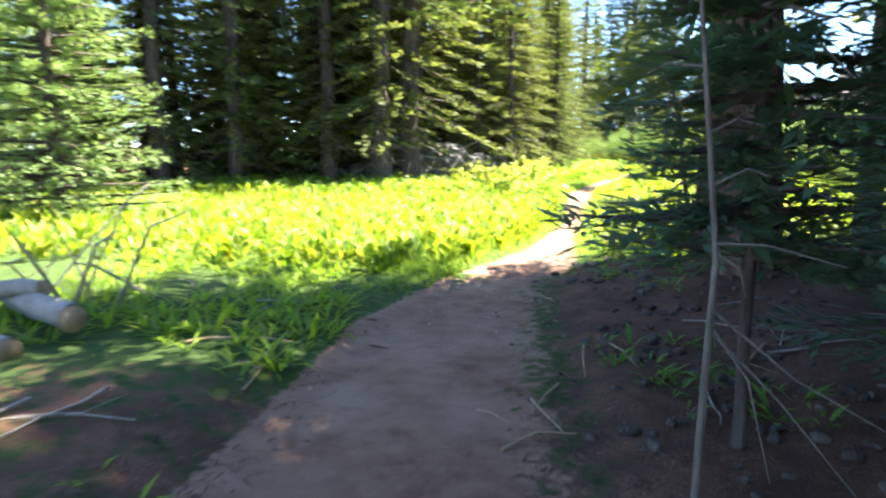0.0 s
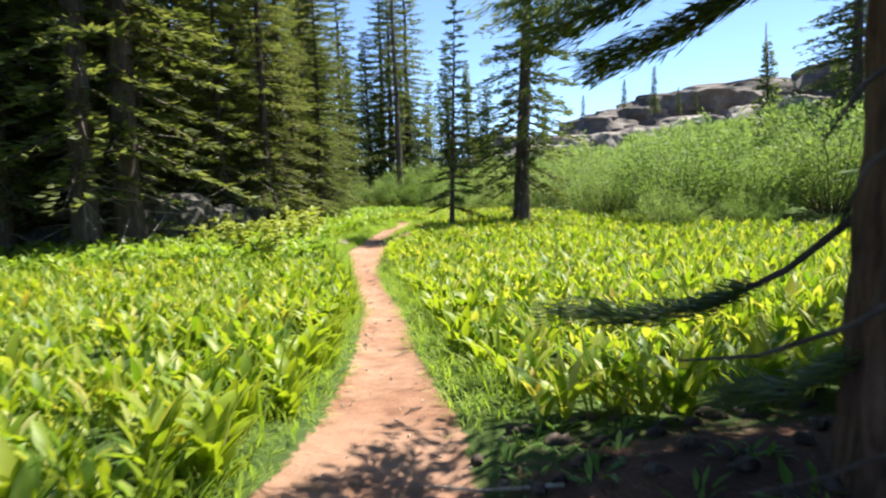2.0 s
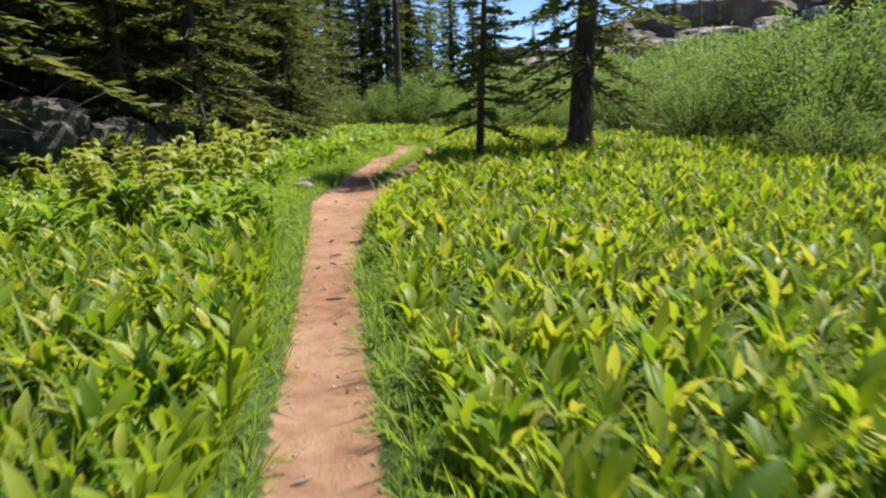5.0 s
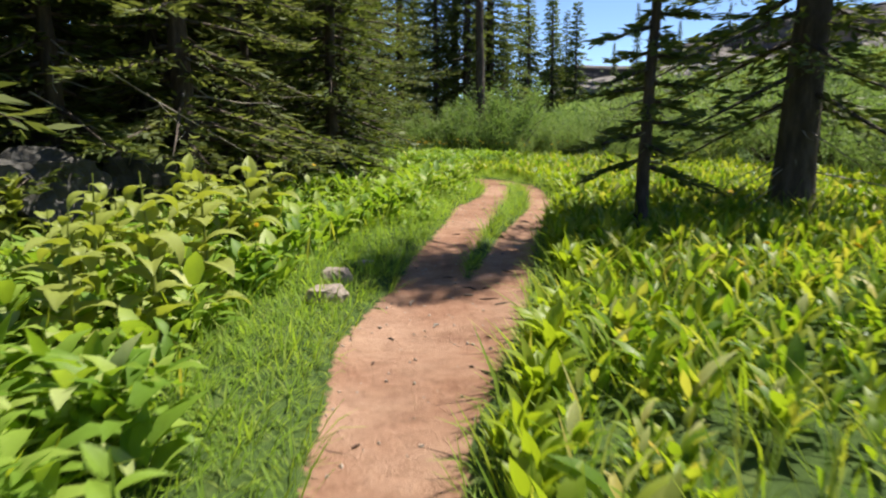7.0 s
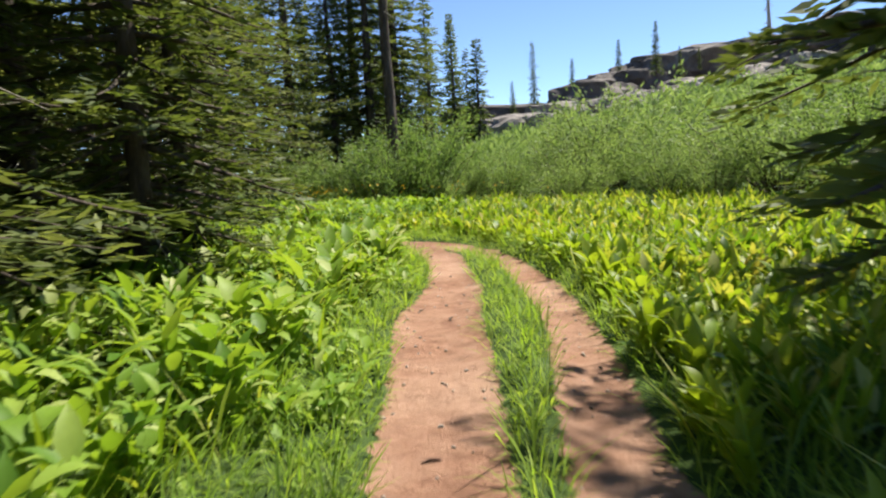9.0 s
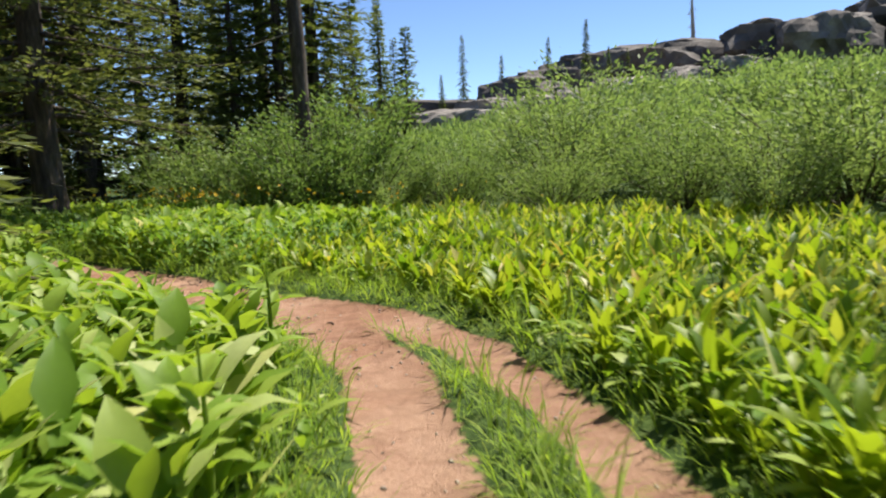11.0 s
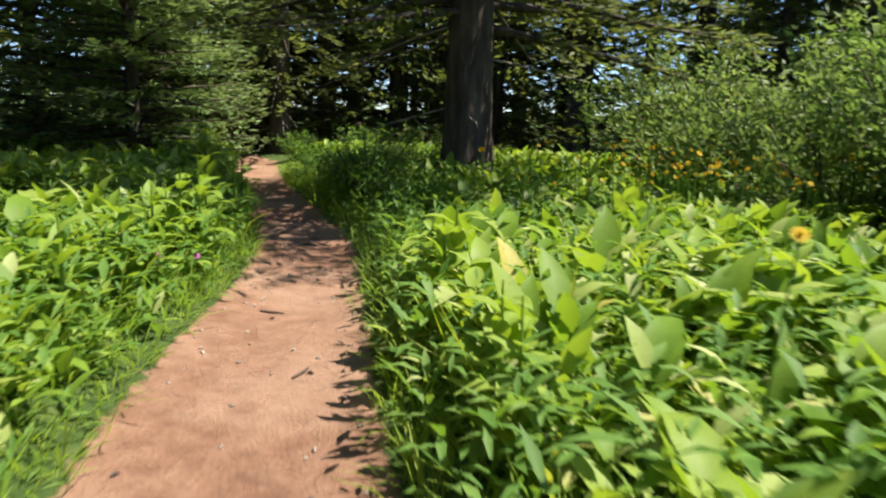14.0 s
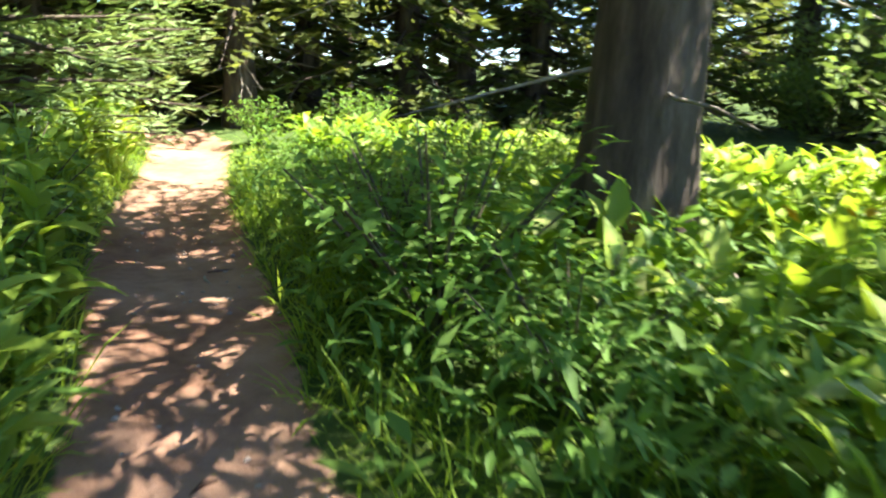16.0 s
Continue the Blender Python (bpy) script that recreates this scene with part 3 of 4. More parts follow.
low_fir = conifer("young_fir_tree", 47, 6.5, 1.45, 0.55, (BARK, SKYLIT_FIR), 0.055, 130, 24, (0.16, 0.036), 0.4, ragged=0.35, dead=10, per=13, split=True, flat=0.85, fan=0.25)
tagged(low_fir, "dark young fir with flat sprays tinted for blue skylight near the path", "tree", "young firs")
low_fir.matrix_basis = planted(7.0, 8.2, 0)
thin_fir = conifer("young_fir_tree", 53, 4.6, 0.84, 0.85, (BARK, SKYLIT_FIR), 0.03, 90, 18, (0.14, 0.034), 0.25, ragged=0.45, dead=16, per=14, split=True, flat=0.85, fan=0.28)
tagged(thin_fir, "small fir tinted for blue skylight with bare stem and dead twigs", "tree", "young firs")
thin_fir.matrix_basis = planted(4.85, 6.45, 0)
put_thing(low_fir, 6.6, 6.2, 250, 1.0)
left_fir = conifer("young_fir_tree", 45, 9, 2.0, 0.35, (BARK, BRIGHT_FIR), 0.13, 190, 18, (0.20, 0.055), 0.2, ragged=0.2, dead=4, per=8, flat=0.85, fan=0.25)
tagged(left_fir, "sunlit pale green young fir with layered flat branches", "tree", "young firs")
left_fir.matrix_basis = planted(-4.3, 14.2, 0)
for x, y, s, a in [(-1.0, 49.0, 1.0, 70), (-2.6, 51.4, 1.15, 200), (-4.4, 50.2, 1.1, 120), (-7.5, 16.0, 0.9, 260)]:
    put_thing(left_fir, x, y, a, s)
bend_tree = conifer("fir_tree", 52, 14.5, 4.5, 2.1, (BARK, NEAR_NEEDLE), 0.32, 150, 26, (0.18, 0.05), 0.34, per=11, dead=7, sides=18, split=True, top=0.6, flat=0.5, fan=0.32)
tagged(bend_tree, "dark fir with hanging branches at the bend of the path", "tree")
bend_tree.matrix_basis = planted(4.8, 48.4, 0)
for x, y, s, a in [(11.0, 57.5, 1.0, 200), (4.6, 60.5, 1.0, 20)]:
    put_thing(forest_kinds[0], x, y, a, s)

# added tree, crown out of view, placed sunward to shade the bend
bend_shade_fir = conifer("fir_tree", 56, 18, 2.3, 7.5, (BARK, PINE_NEEDLE), 0.2, 75, 12, (0.24, 0.07), 0.4, per=4, fan=0.25, dead=8)
tagged(bend_shade_fir, "tall fir with a bare lower trunk added behind willows for shade", "tree")
bend_shade_fir.matrix_basis = planted(9.9, 47.7, 0)

# ---- far ridge: conifers, boulders ----
far_kinds = []
for k, (h, r, br) in enumerate([(15, 2.3, 120), (11, 1.9, 100), (18, 2.3, 130)]):
    t = conifer("spire_conifer", 60 + k, h, r, 1.0, (BARK, PINE_NEEDLE), 0.22, br, 7, (0.62, 0.26), 0.55, sides=6, ragged=0.6)
    tagged(t, "narrow dark conifer on the distant slope", "tree", "far conifers")
    far_kinds.append(t)
far_spots = [(22, 118, 2, 1.15), (24, 122, 0, 1.1), (25.5, 116, 2, 1.25), (27, 120, 0, 1.2), (28.5, 114, 2, 1.3), (30, 119, 1, 1.4), (31.5, 113, 0, 1.2), (33, 118, 2, 1.1), (34.5, 112, 1, 1.35), (19, 124, 0, 1.2), (16, 118, 2, 1.2), (36, 121, 0, 1.0), (29.5, 123, 2, 1.0), (23, 113, 1, 1.3),
             (35, 48.5, 1, 0.75), (46, 53, 2, 0.9), (52, 54, 1, 1.1), (13, 112, 0, 1.3), (12, 104, 2, 1.2), (10, 98, 0, 1.2), (8, 108, 2, 1.3), (14, 126, 0, 1.4), (20, 105, 1, 1.3)]
for i, (x, y, k, s) in enumerate(far_spots):
    if i < 3:
        o = far_kinds[(2, 0, 1)[i]]
        o.matrix_basis = planted(x, y, 30 * i)
        o.scale = (s, s, s)
    else:
        put_thing(far_kinds[k], x, y, 47 * i, s)
for i, (x, y, z, k, s) in enumerate([(61.75, 157.3, 10.5, 0, 1.0), (81.3, 179.4, 14.5, 1, 1.0), (85.8, 151, 17.0, 1, 1.0), (87.8, 169, 18.0, 1, 0.9), (97.5, 160, 18.0, 1, 0.6), (55, 152, 9.5, 1, 0.7), (101, 158, 19.0, 1, 0.45)]):
    o = put_thing(far_kinds[k], x, y, 31 * i, s)
    o.matrix_basis = pose(x, y, z, 0, 0, 31 * i)
    o.scale = (s * 0.75, s * 0.75, s)


def boulder(name, seed, sx, sy, sz, mat, rough=0.35, freq=1.1, cuts=4, flat=0.0):
    bm = bmesh.new()
    bmesh.ops.create_icosphere(bm, subdivisions=cuts, radius=1.0)
    off = Vector((seed * 3.1, seed * 1.7, seed * 0.9))
    for v in bm.verts:
        p = v.co.copy()
        n1 = noise.fractal(p * freq + off, 0.8, 2.1, 4)
        c = noise.cell(p * freq * 1.7 + off)
        p *= 1 + rough * n1 + rough * 0.25 * (c - 0.5)
        if flat and p.z > flat:
            p.z = flat + (p.z - flat) * 0.3
        v.co = Vector((p.x * sx, p.y * sy, p.z * sz))
    for f in bm.faces:
        f.smooth = len(bm.faces) > 2000
    me = bpy.data.meshes.new(name)
    bm.to_mesh(me)
    bm.free()
    me.materials.append(mat)
    return new(name, me)


# x, y, height of the top, half sizes
ridge = [(77, 161, 17.6, 9.5, 9, 7.5, 0), (88.8, 169.6, 20.6, 11, 10, 8, 0), (100.6, 174.1, 24.4, 13, 10, 9, 0), (114, 171, 25.4, 20, 11, 10, 0), (135, 178, 29.6, 24, 14, 11.5, 0), (156, 170, 33, 26, 14, 13, 0), (150, 150, 30, 18, 12, 11, 0), (180, 150, 36, 26, 16, 13, 0),
         (56.5, 146.7, 10.6, 10, 6, 5.5, 1), (65.3, 149, 12.6, 9, 6, 6.0, 1), (74, 149.5, 13.2, 9, 5, 5.8, 1), (61, 143, 8.6, 7, 5, 4.0, 1), (84, 150, 14.4, 8, 5, 5.4, 1), (48.5, 149, 9.0, 8, 6, 5.0, 1), (97, 152, 17.0, 10, 6, 6.0, 1), (112, 152, 19.0, 12, 6, 6.0, 1), (70, 143, 9.5, 8, 4, 4, 1), (126, 150, 21, 12, 6, 6, 1)]
for i, (x, y, top, sx, sy, sz, pale) in enumerate(ridge):
    b = boulder("boulder", 3 + i, sx, sy, sz, PALE_RIDGE if pale else RIDGE_ROCK, 0.3, 1.2, 4, 0.45)
    hi = max(v.co.z for v in b.data.vertices)
    b.matrix_basis = pose(x, y, top - hi, 0, 0, 35 - 8 * (i % 5))
    tagged(b, "pale cracked granite slab below the ridge" if pale else "huge dark rounded granite dome on the ridge", "rock", "ridge rocks")
shelf = boulder("rock_shelf", 77, 75, 26, 15, RIDGE_ROCK, 0.22, 2.0, 5, 0.3)
shelf.matrix_basis = pose(118, 182, 8, 0, 0, 12)
tagged(shelf, "long dark granite shelf under the ridge line", "rock", "ridge rocks")

snag = empty("dead_tree", pose(134.9, 176, 28.6))
rng = np.random.default_rng(8)
part("trunk", tube([(0, 0, -4), (-0.2, 0, 3), (-0.5, 0, 8), (-0.6, 0, 16)], [0.55, 0.5, 0.36, 0.1], 8), GREY_WOOD, snag)
arms = []
for i in range(26):
    z, az, ln = rng.uniform(2, 15), rng.uniform(0, 6.28), rng.uniform(0.8, 2.6)
    arms.append(tube([(-0.4, 0, z), (-0.4 + 0.6 * ln * math.cos(az), 0.6 * ln * math.sin(az), z + 0.1), (-0.4 + ln * math.cos(az), ln * math.sin(az), z - 0.4)], [0.09, 0.06, 0.02], 4))
for g in arms:
    part("bare_branch", g, GREY_WOOD, snag)
tagged(snag, "bare grey dead tree standing on the ridge rock", "tree")


# ---- willow thickets ----
def willow(seed, spread, height, stems, leaves, size):
    rng = np.random.default_rng(seed)
    root = empty("willow_shrub", Matrix())
    st, kb, kd = [], [], []
    for i in range(stems):
        az, tilt = i * 2.399 + rng.normal(0, 0.3), spread * math.sqrt((i + 0.5) / stems)
        hh = height * (1 - 0.45 * (tilt / spread) ** 2) * rng.uniform(0.75, 1.12) * (1 + 0.28 * math.sin(2 * az + seed) * tilt / spread)
        s = np.linspace(0, 1, 6)
        line = np.stack([np.cos(az) * (0.2 + tilt * s ** 0.8), np.sin(az) * (0.2 + tilt * s ** 0.8), hh * s ** 0.9], 1) + rng.normal(0, 0.05, (6, 3)) * s[:, None]
        line[0, 2] = -0.1
        st.append(tube(line, np.linspace(0.02, 0.004, 6), 4))
        f = rng.uniform(0.06, 1.05, leaves) ** 0.75
        p = np.stack([np.interp(f, s, line[:, c]) for c in range(3)], 1)
        kb.append(p + rng.normal(0, 0.11 * height / 2, p.shape))
        kd.append(np.stack([np.cos(az) + rng.normal(0, 0.9, leaves), np.sin(az) + rng.normal(0, 0.9, leaves), rng.normal(0.7, 0.6, leaves)], 1))
    tagged(part("stem_work", joined(st), STEM, root), kind="stuff")
    kb = np.concatenate(kb)
    part("foliage", kites(kb, np.concatenate(kd), size * rng.uniform(0.6, 1.4, len(kb)), size * 0.36, rng, 0.25), WILLOW, root, smooth=False)
    return tagged(root, "dense grey-green willow shrub with slender leaves", "shrub", "willow thicket")


near_w = [willow(71, 1.5, 2.1, 56, 150, 0.10), willow(72, 1.7, 1.7, 56, 150, 0.10)]
far_w = [willow(73, 1.6, 2.3, 24, 80, 0.19), willow(74, 1.9, 1.5, 22, 75, 0.19)]
near_spots = [(9.9, 46.6, 1.2), (9.0, 47.6, 1.25), (10.8, 47.6, 1.1), (11.4, 46.2, 0.85), (12.6, 45.6, 0.65), (14.0, 44.0, 0.95), (15.2, 45.6, 1.1), (13.4, 48.4, 0.7), (16.0, 42.6, 0.9), (8.2, 49.4, 1.1), (15.6, 49.0, 0.9), (17.6, 44.8, 1.15), (17.0, 47.4, 1.2),
              (14.4, 26.4, 0.8), (15.8, 28.2, 1.2), (16.4, 25.4, 0.75), (14.8, 31.4, 0.95), (17.6, 27.0, 1.0), (16.8, 31.0, 1.3), (18.4, 29.6, 1.1), (15.6, 34.0, 0.75), (17.8, 33.6, 1.2), (19.6, 26.0, 1.25), (20.4, 31.6, 1.2), (16.6, 37.0, 1.0), (18.8, 36.4, 1.2), (15.4, 40.0, 0.7), (17.6, 40.4, 1.1), (20.5, 38.6, 1.3), (21.5, 34.5, 1.1), (22.5, 28.8, 1.3), (21.0, 23.5, 0.9), (23.5, 25.0, 1.2),
              (3.8, 49.3, 0.55)]
for i, (x, y, s) in enumerate(near_spots):
    if i < 2:
        near_w[i].matrix_basis = planted(x, y, 0)
    else:
        put_thing(near_w[i % 2], x, y, 61 * i, s * (0.74 + 0.11 * ((7 * i) % 5)))
rng = np.random.default_rng(9)
count, far_geo = 0, []
for x in np.arange(7, 110, 3.0):
    for y in np.arange(20, 150, 3.2):
        px, py = x + rng.uniform(-1.4, 1.4), y + rng.uniform(-1.4, 1.4)
        if py < 51 and px < 20 or py < 40 and px < 22 or px < 5.5 + (py - 50) * 0.12 or py > 128 + 0.1 * px or py < 58 and px < 11.5:
            continue
        dist = math.hypot(px - 8, py - 35)
        if rng.random() > (0.85 if dist < 45 else 0.6):
            continue
        s = float(np.clip(rng.lognormal(-0.2, 0.36), 0.4, 1.75)) * (0.85 if px < 32 and py > 55 else 1.05)
        if dist > 38 or count > 120:
            n, hh = 480 if dist < 60 else 230, 1.5 * s * rng.uniform(0.7, 1.3)
            d = rng.standard_normal((n, 3))
            d /= np.linalg.norm(d, axis=1)[:, None]
            d[:, 2] = np.abs(d[:, 2])
            rr = rng.uniform(0.65, 1.05, n)[:, None] * (1 + 0.25 * np.sin(4 * d[:, :1] + px) * np.cos(3 * d[:, 1:2] + py))
            p = np.array([px, py, float(land(px, py))]) + d * rr * np.array([2.0 * s, 2.0 * s, hh])
            far_geo.append(kites(p, d + rng.normal(0, 0.5, (n, 3)) + np.array([0, 0, 0.6]), (0.34 if dist < 60 else 0.48) * s * rng.uniform(0.6, 1.4, n), 0.17 * s, rng, 0.3))
        else:
            if count < 2:
                far_w[count].matrix_basis = planted(px, py, 0)
            else:
                put_thing(far_w[count % 2], px, py, rng.uniform(0, 360), s)
            count += 1
tagged(part("willow_slope", joined(far_geo), WILLOW, smooth=False), "pale green shrubs covering the far hillside", "shrubs", kind="stuff")


# ---- meadow plants ----
def meadow_spots(seed, x0, x1, y0, y1, per_m2):
    rng = np.random.default_rng(seed)
    n = int((x1 - x0) * (y1 - y0) * per_m2)
    return rng.uniform(x0, x1, n), rng.uniform(y0, y1, n), rng


def verge(x, y):
    """How wide the grass strip is between trail and tall plants."""
    left = np.interp(y, [10, 22, 24, 26, 29, 31, 36, 38, 40, 43, 44.5, 46], [0.12, 0.15, 0.5, 0.95, 0.8, 0.4, 0.35, 0.4, 0.3, 0.3, 0.15, 0.1])
    right = np.interp(y, [10, 14, 20, 24, 26, 36, 38, 40, 43, 46], [0.3, 0.3, 0.3, 0.12, 0.1, 0.2, 0.35, 0.45, 0.3, 0.12])
    return np.where(x < np.interp(y, [10, 15, 22, 28, 32, 36, 38, 40, 42, 44, 46, 48, 52], [3.6, 4.4, 5.0, 6.3, 7.4, 8.4, 8.1, 6.9, 5.9, 5.0, 3.7, 2.1, -1]), left, right)


def meadow_keep(x, y):
    k = off_trail(x, y) > verge(x, y)
    k &= ~((off_line(TRACK_L, x, y) < 0.75) & (off_line(TRACK_R, x, y) < 0.75))
    k &= shade_floor(x, y) < 0.35
    k &= ~((x > 3.4) & (y < 11.6))
    k &= ~((y < 10.6) & (x < 3.4))
    k &= ~((y > 44.4) & (off_trail(x, y) < 0.9) & (x > np.interp(y, [44, 46, 48, 52], [5.0, 3.7, 2.1, -1])))
    k &= x < np.interp(y, [10, 24, 30, 40, 44, 47, 50], [24, 17, 15.5, 15.5, 13, 10, 8])
    k &= x > np.interp(y, [10, 20, 26, 30, 34, 40, 44, 48, 56], [-15, -12, -9, 1.2, 2.5, 3.0, 0.0, -3, -6])
    return k


def clump_leaves(x, y, rng, leaves, length, width, el=(0.75, 1.4), bend=0.6, lift=0.0, rows=4, shape=0.9):
    n = len(x)
    bx, by = np.repeat(x, leaves), np.repeat(y, leaves)
    az = rng.uniform(0, 6.28, n * leaves)
    rr = rng.uniform(0.01, 0.07, n * leaves)
    base = np.stack([bx + np.cos(az) * rr, by + np.sin(az) * rr, np.repeat(land(x, y), leaves) + lift * rng.random(n * leaves)], 1)
    size = np.repeat(rng.uniform(0.6, 1.35, n), leaves) * rng.uniform(0.7, 1.2, n * leaves)
    return blades(base, az, rng.uniform(*el, n * leaves), length * size, width * size * rng.uniform(0.7, 1.2, n * leaves), bend * rng.uniform(0.3, 1.5, n * leaves), rows, 0.3, shape)


mx, my, rng = meadow_spots(11, -15, 22, 10, 53, 22)
ok = meadow_keep(mx, my) & (rng.random(len(mx)) < np.clip(1.15 - off_trail(mx, my) * 0.12, 0.5, 1))
mx, my = mx[ok], my[ok]
mid_x = np.interp(my, [10, 15, 22, 28, 32, 36, 38, 40, 42, 44, 46, 48, 52], [3.6, 4.4, 5.0, 6.3, 7.4, 8.4, 8.1, 6.9, 5.9, 5.0, 3.7, 2.1, -1])
tall = np.where(mx < mid_x, my > 23, ((my > 41.2) & (mx < 10)))
near = off_trail(mx, my)
chosen = np.zeros(len(mx), bool)
order = np.argsort(near + np.where((my > 10.5) & (my < 50), 0, 9))
chosen[order[:250]] = True
rest = ~chosen
for label, sel, kw in (("broad-leaved yellow-green meadow plants in dense stand", rest & ~tall & (near < 5), dict(leaves=11, length=0.19, width=0.062, el=(0.9, 1.54), bend=0.6, lift=0.2)),
                       ("broad-leaved yellow-green meadow plants further off", rest & ~tall & (near >= 5), dict(leaves=8, length=0.225, width=0.075, rows=3, el=(1.0, 1.54), bend=0.5, lift=0.17)),
                       ("tall pale green lily plants with pleated leaves", rest & tall, dict(leaves=11, length=0.205, width=0.098, el=(0.6, 1.5), lift=0.38, bend=1.0, shape=0.75))):
    geo = clump_leaves(mx[sel], my[sel], rng, **kw)
    ob = part("lily_stand" if "lily" in label else "meadow_plants", geo, LILY_LEAF if "lily" in label else MEADOW_LEAF)
    tagged(ob, label, "plants", kind="stuff")

# plants beside the path, leaf by leaf
kinds = []
for k in range(8):
    lily = k >= 4
    rng2 = np.random.default_rng(90 + k)
    root = empty("lily_plant" if lily else "meadow_plant", Matrix())
    if lily:
        hh = rng2.uniform(0.5, 0.75)
        part("stalk", tube([(0, 0, -0.03), (0.01, 0, hh * 0.5), (0.0, 0.01, hh)], [0.014, 0.011, 0.004], 6), LILY_LEAF, root)
    for j in range(13):
        az = j * 2.399 + rng2.normal(0, 0.2)
        if lily:
            z = hh * (0.05 + 0.9 * j / 13)
            g = blades([(0.012 * math.cos(az), 0.012 * math.sin(az), z)], az, rng2.uniform(0.5, 1.15), rng2.uniform(0.17, 0.27) * (1.1 - 0.4 * j / 13), rng2.uniform(0.075, 0.115) * (1.1 - 0.4 * j / 13), rng2.uniform(0.3, 1.4), 6, 0.35, 0.8, pleats=4)
        else:
            g = blades([(0.03 * math.cos(az), 0.03 * math.sin(az), -0.02 + 0.016 * j)], az, rng2.uniform(0.95, 1.52), rng2.uniform(0.14, 0.24), rng2.uniform(0.055, 0.09), rng2.uniform(0.1, 1.3), 6, 0.3, 0.78)
        part("leaf", g, LILY_LEAF if lily else MEADOW_LEAF, root)
    tagged(root, "tall corn lily with broad pleated pale green leaves" if lily else "leafy yellow-green meadow plant beside the path", "plant", "lilies along the path" if lily else "plants along the path")
    kinds.append(root)
used = set()
for i in np.flatnonzero(chosen):
    k = (4 if tall[i] else 0) + int(i) % 4
    x, y = float(mx[i]), float(my[i])
    a, s = (37 * int(i)) % 360, 0.75 + 0.5 * ((int(i) * 13) % 10) / 10
    if k not in used:
        used.add(k)
        kinds[k].matrix_basis = planted(x, y, a)
    else:
        put_thing(kinds[k], x, y, a, s)
for k in range(8):
    if k not in used:
        kinds[k].matrix_basis = planted(2.0 + 0.3 * k, 12.5 + 0.3 * k, 50 * k)

# shoulder-high corn lilies in front of the forest edge
tall_kinds = []
for k in range(4):
    rng2 = np.random.default_rng(190 + k)
    root = empty("corn_lily", Matrix())
    hh = rng2.uniform(0.85, 1.15)
    part("stalk", tube([(0, 0, -0.03), (0.02, 0.01, hh * 0.5), (0.0, 0.03, hh)], [0.018, 0.014, 0.005], 7), DRY_LILY, root)
    for j in range(15):
        az, f = j * 2.399 + rng2.normal(0, 0.25), j / 15
        part("leaf", blades([(0.014 * math.cos(az), 0.014 * math.sin(az), hh * (0.06 + 0.92 * f))], az, rng2.uniform(0.35, 1.2), rng2.uniform(0.28, 0.40) * (1.1 - 0.4 * f), rng2.uniform(0.17, 0.25) * (1.1 - 0.45 * f), rng2.uniform(0.6, 2.5), 8, rng2.uniform(0.1, 0.45), 0.72, pleats=6), DRY_LILY, root)
    tall_kinds.append(tagged(root, "tall corn lily with broad curling pleated pale leaves", "plant", "tall corn lilies"))
rng = np.random.default_rng(77)
spots = [(4.05, 26.2), (3.9, 25.5), (4.2, 27.5), (4.3, 28.2), (3.55, 25.2), (3.2, 24.6), (3.8, 26.0), (3.6, 27.3), (3.95, 28.0), (3.2, 26.6), (4.15, 29.0)]
while len(spots) < 56:
    x, y = rng.uniform(1.0, 4.3), rng.uniform(23.6, 29.4)
    if float(off_trail(x, y)) > 1.25 and rng.random() < 0.35 + 0.3 * (x > 1.8):
        spots.append((x, y))
for i, (x, y) in enumerate(spots):
    if i < 4:
        tall_kinds[i].matrix_basis = planted(x, y, 60 * i)
    else:
        put_thing(tall_kinds[i % 4], x, y, 67 * i, rng.uniform(0.6, 0.95))

# low herbs, grass
hx, hy, rng = meadow_spots(12, -2, 12, 8, 52, 150)
o = off_trail(hx, hy)
ok = (o > 0.02) & (o < verge(hx, hy) + 0.35) & ~((hx > 3.4) & (hy < 12.0)) & (shade_floor(hx, hy) < 0.5) & (hy > 9.5)
hx, hy = hx[ok], hy[ok]
geo = clump_leaves(hx, hy, rng, 5, 0.12, 0.010, (0.6, 1.5), 0.9, rows=3)
tagged(part("verge_grass", geo, GRASS), "short bright green grass along the dirt path", "grass", kind="stuff")
gx2, gy2, rng = meadow_spots(13, -2, 12, 9, 50, 55)
o = off_trail(gx2, gy2)
ok = (o > 0.0) & (o < 1.6) & ((gy2 > 24) | (o < 0.5)) & (shade_floor(gx2, gy2) < 0.5) & ~((gx2 > 3.4) & (gy2 < 12.3)) & (gy2 > 10.3)
geo = clump_leaves(gx2[ok], gy2[ok], rng, 5, 0.24, 0.009, (0.9, 1.5), 0.7, rows=3)
tagged(part("tall_grass", geo, GRASS), "fine green grass tufts between path and plants", "grass", kind="stuff")
hx, hy, rng = meadow_spots(14, 1, 9, 40, 52, 60)
o = off_trail(hx, hy)
ok = (o > 0.05) & (o < 2.6) & (shade_floor(hx, hy) < 0.6)
geo = clump_leaves(hx[ok], hy[ok], rng, 7, 0.11, 0.035, (0.0, 1.2), 0.6, lift=0.45, rows=3)
tagged(part("herbs", geo, HERB_LEAF), "leafy green herbs crowding the path", "plants", kind="stuff")
hx, hy, rng = meadow_spots(15, -1, 3.2, 3, 11.5, 30)
o = off_trail(hx, hy)
ok = (o > 0.05) & (np.sin(hx * 3.1 + hy) + np.cos(hy * 2.3) + rng.normal(0, 0.4, len(hx)) > 0.1 - (hy - 7) * 0.35)
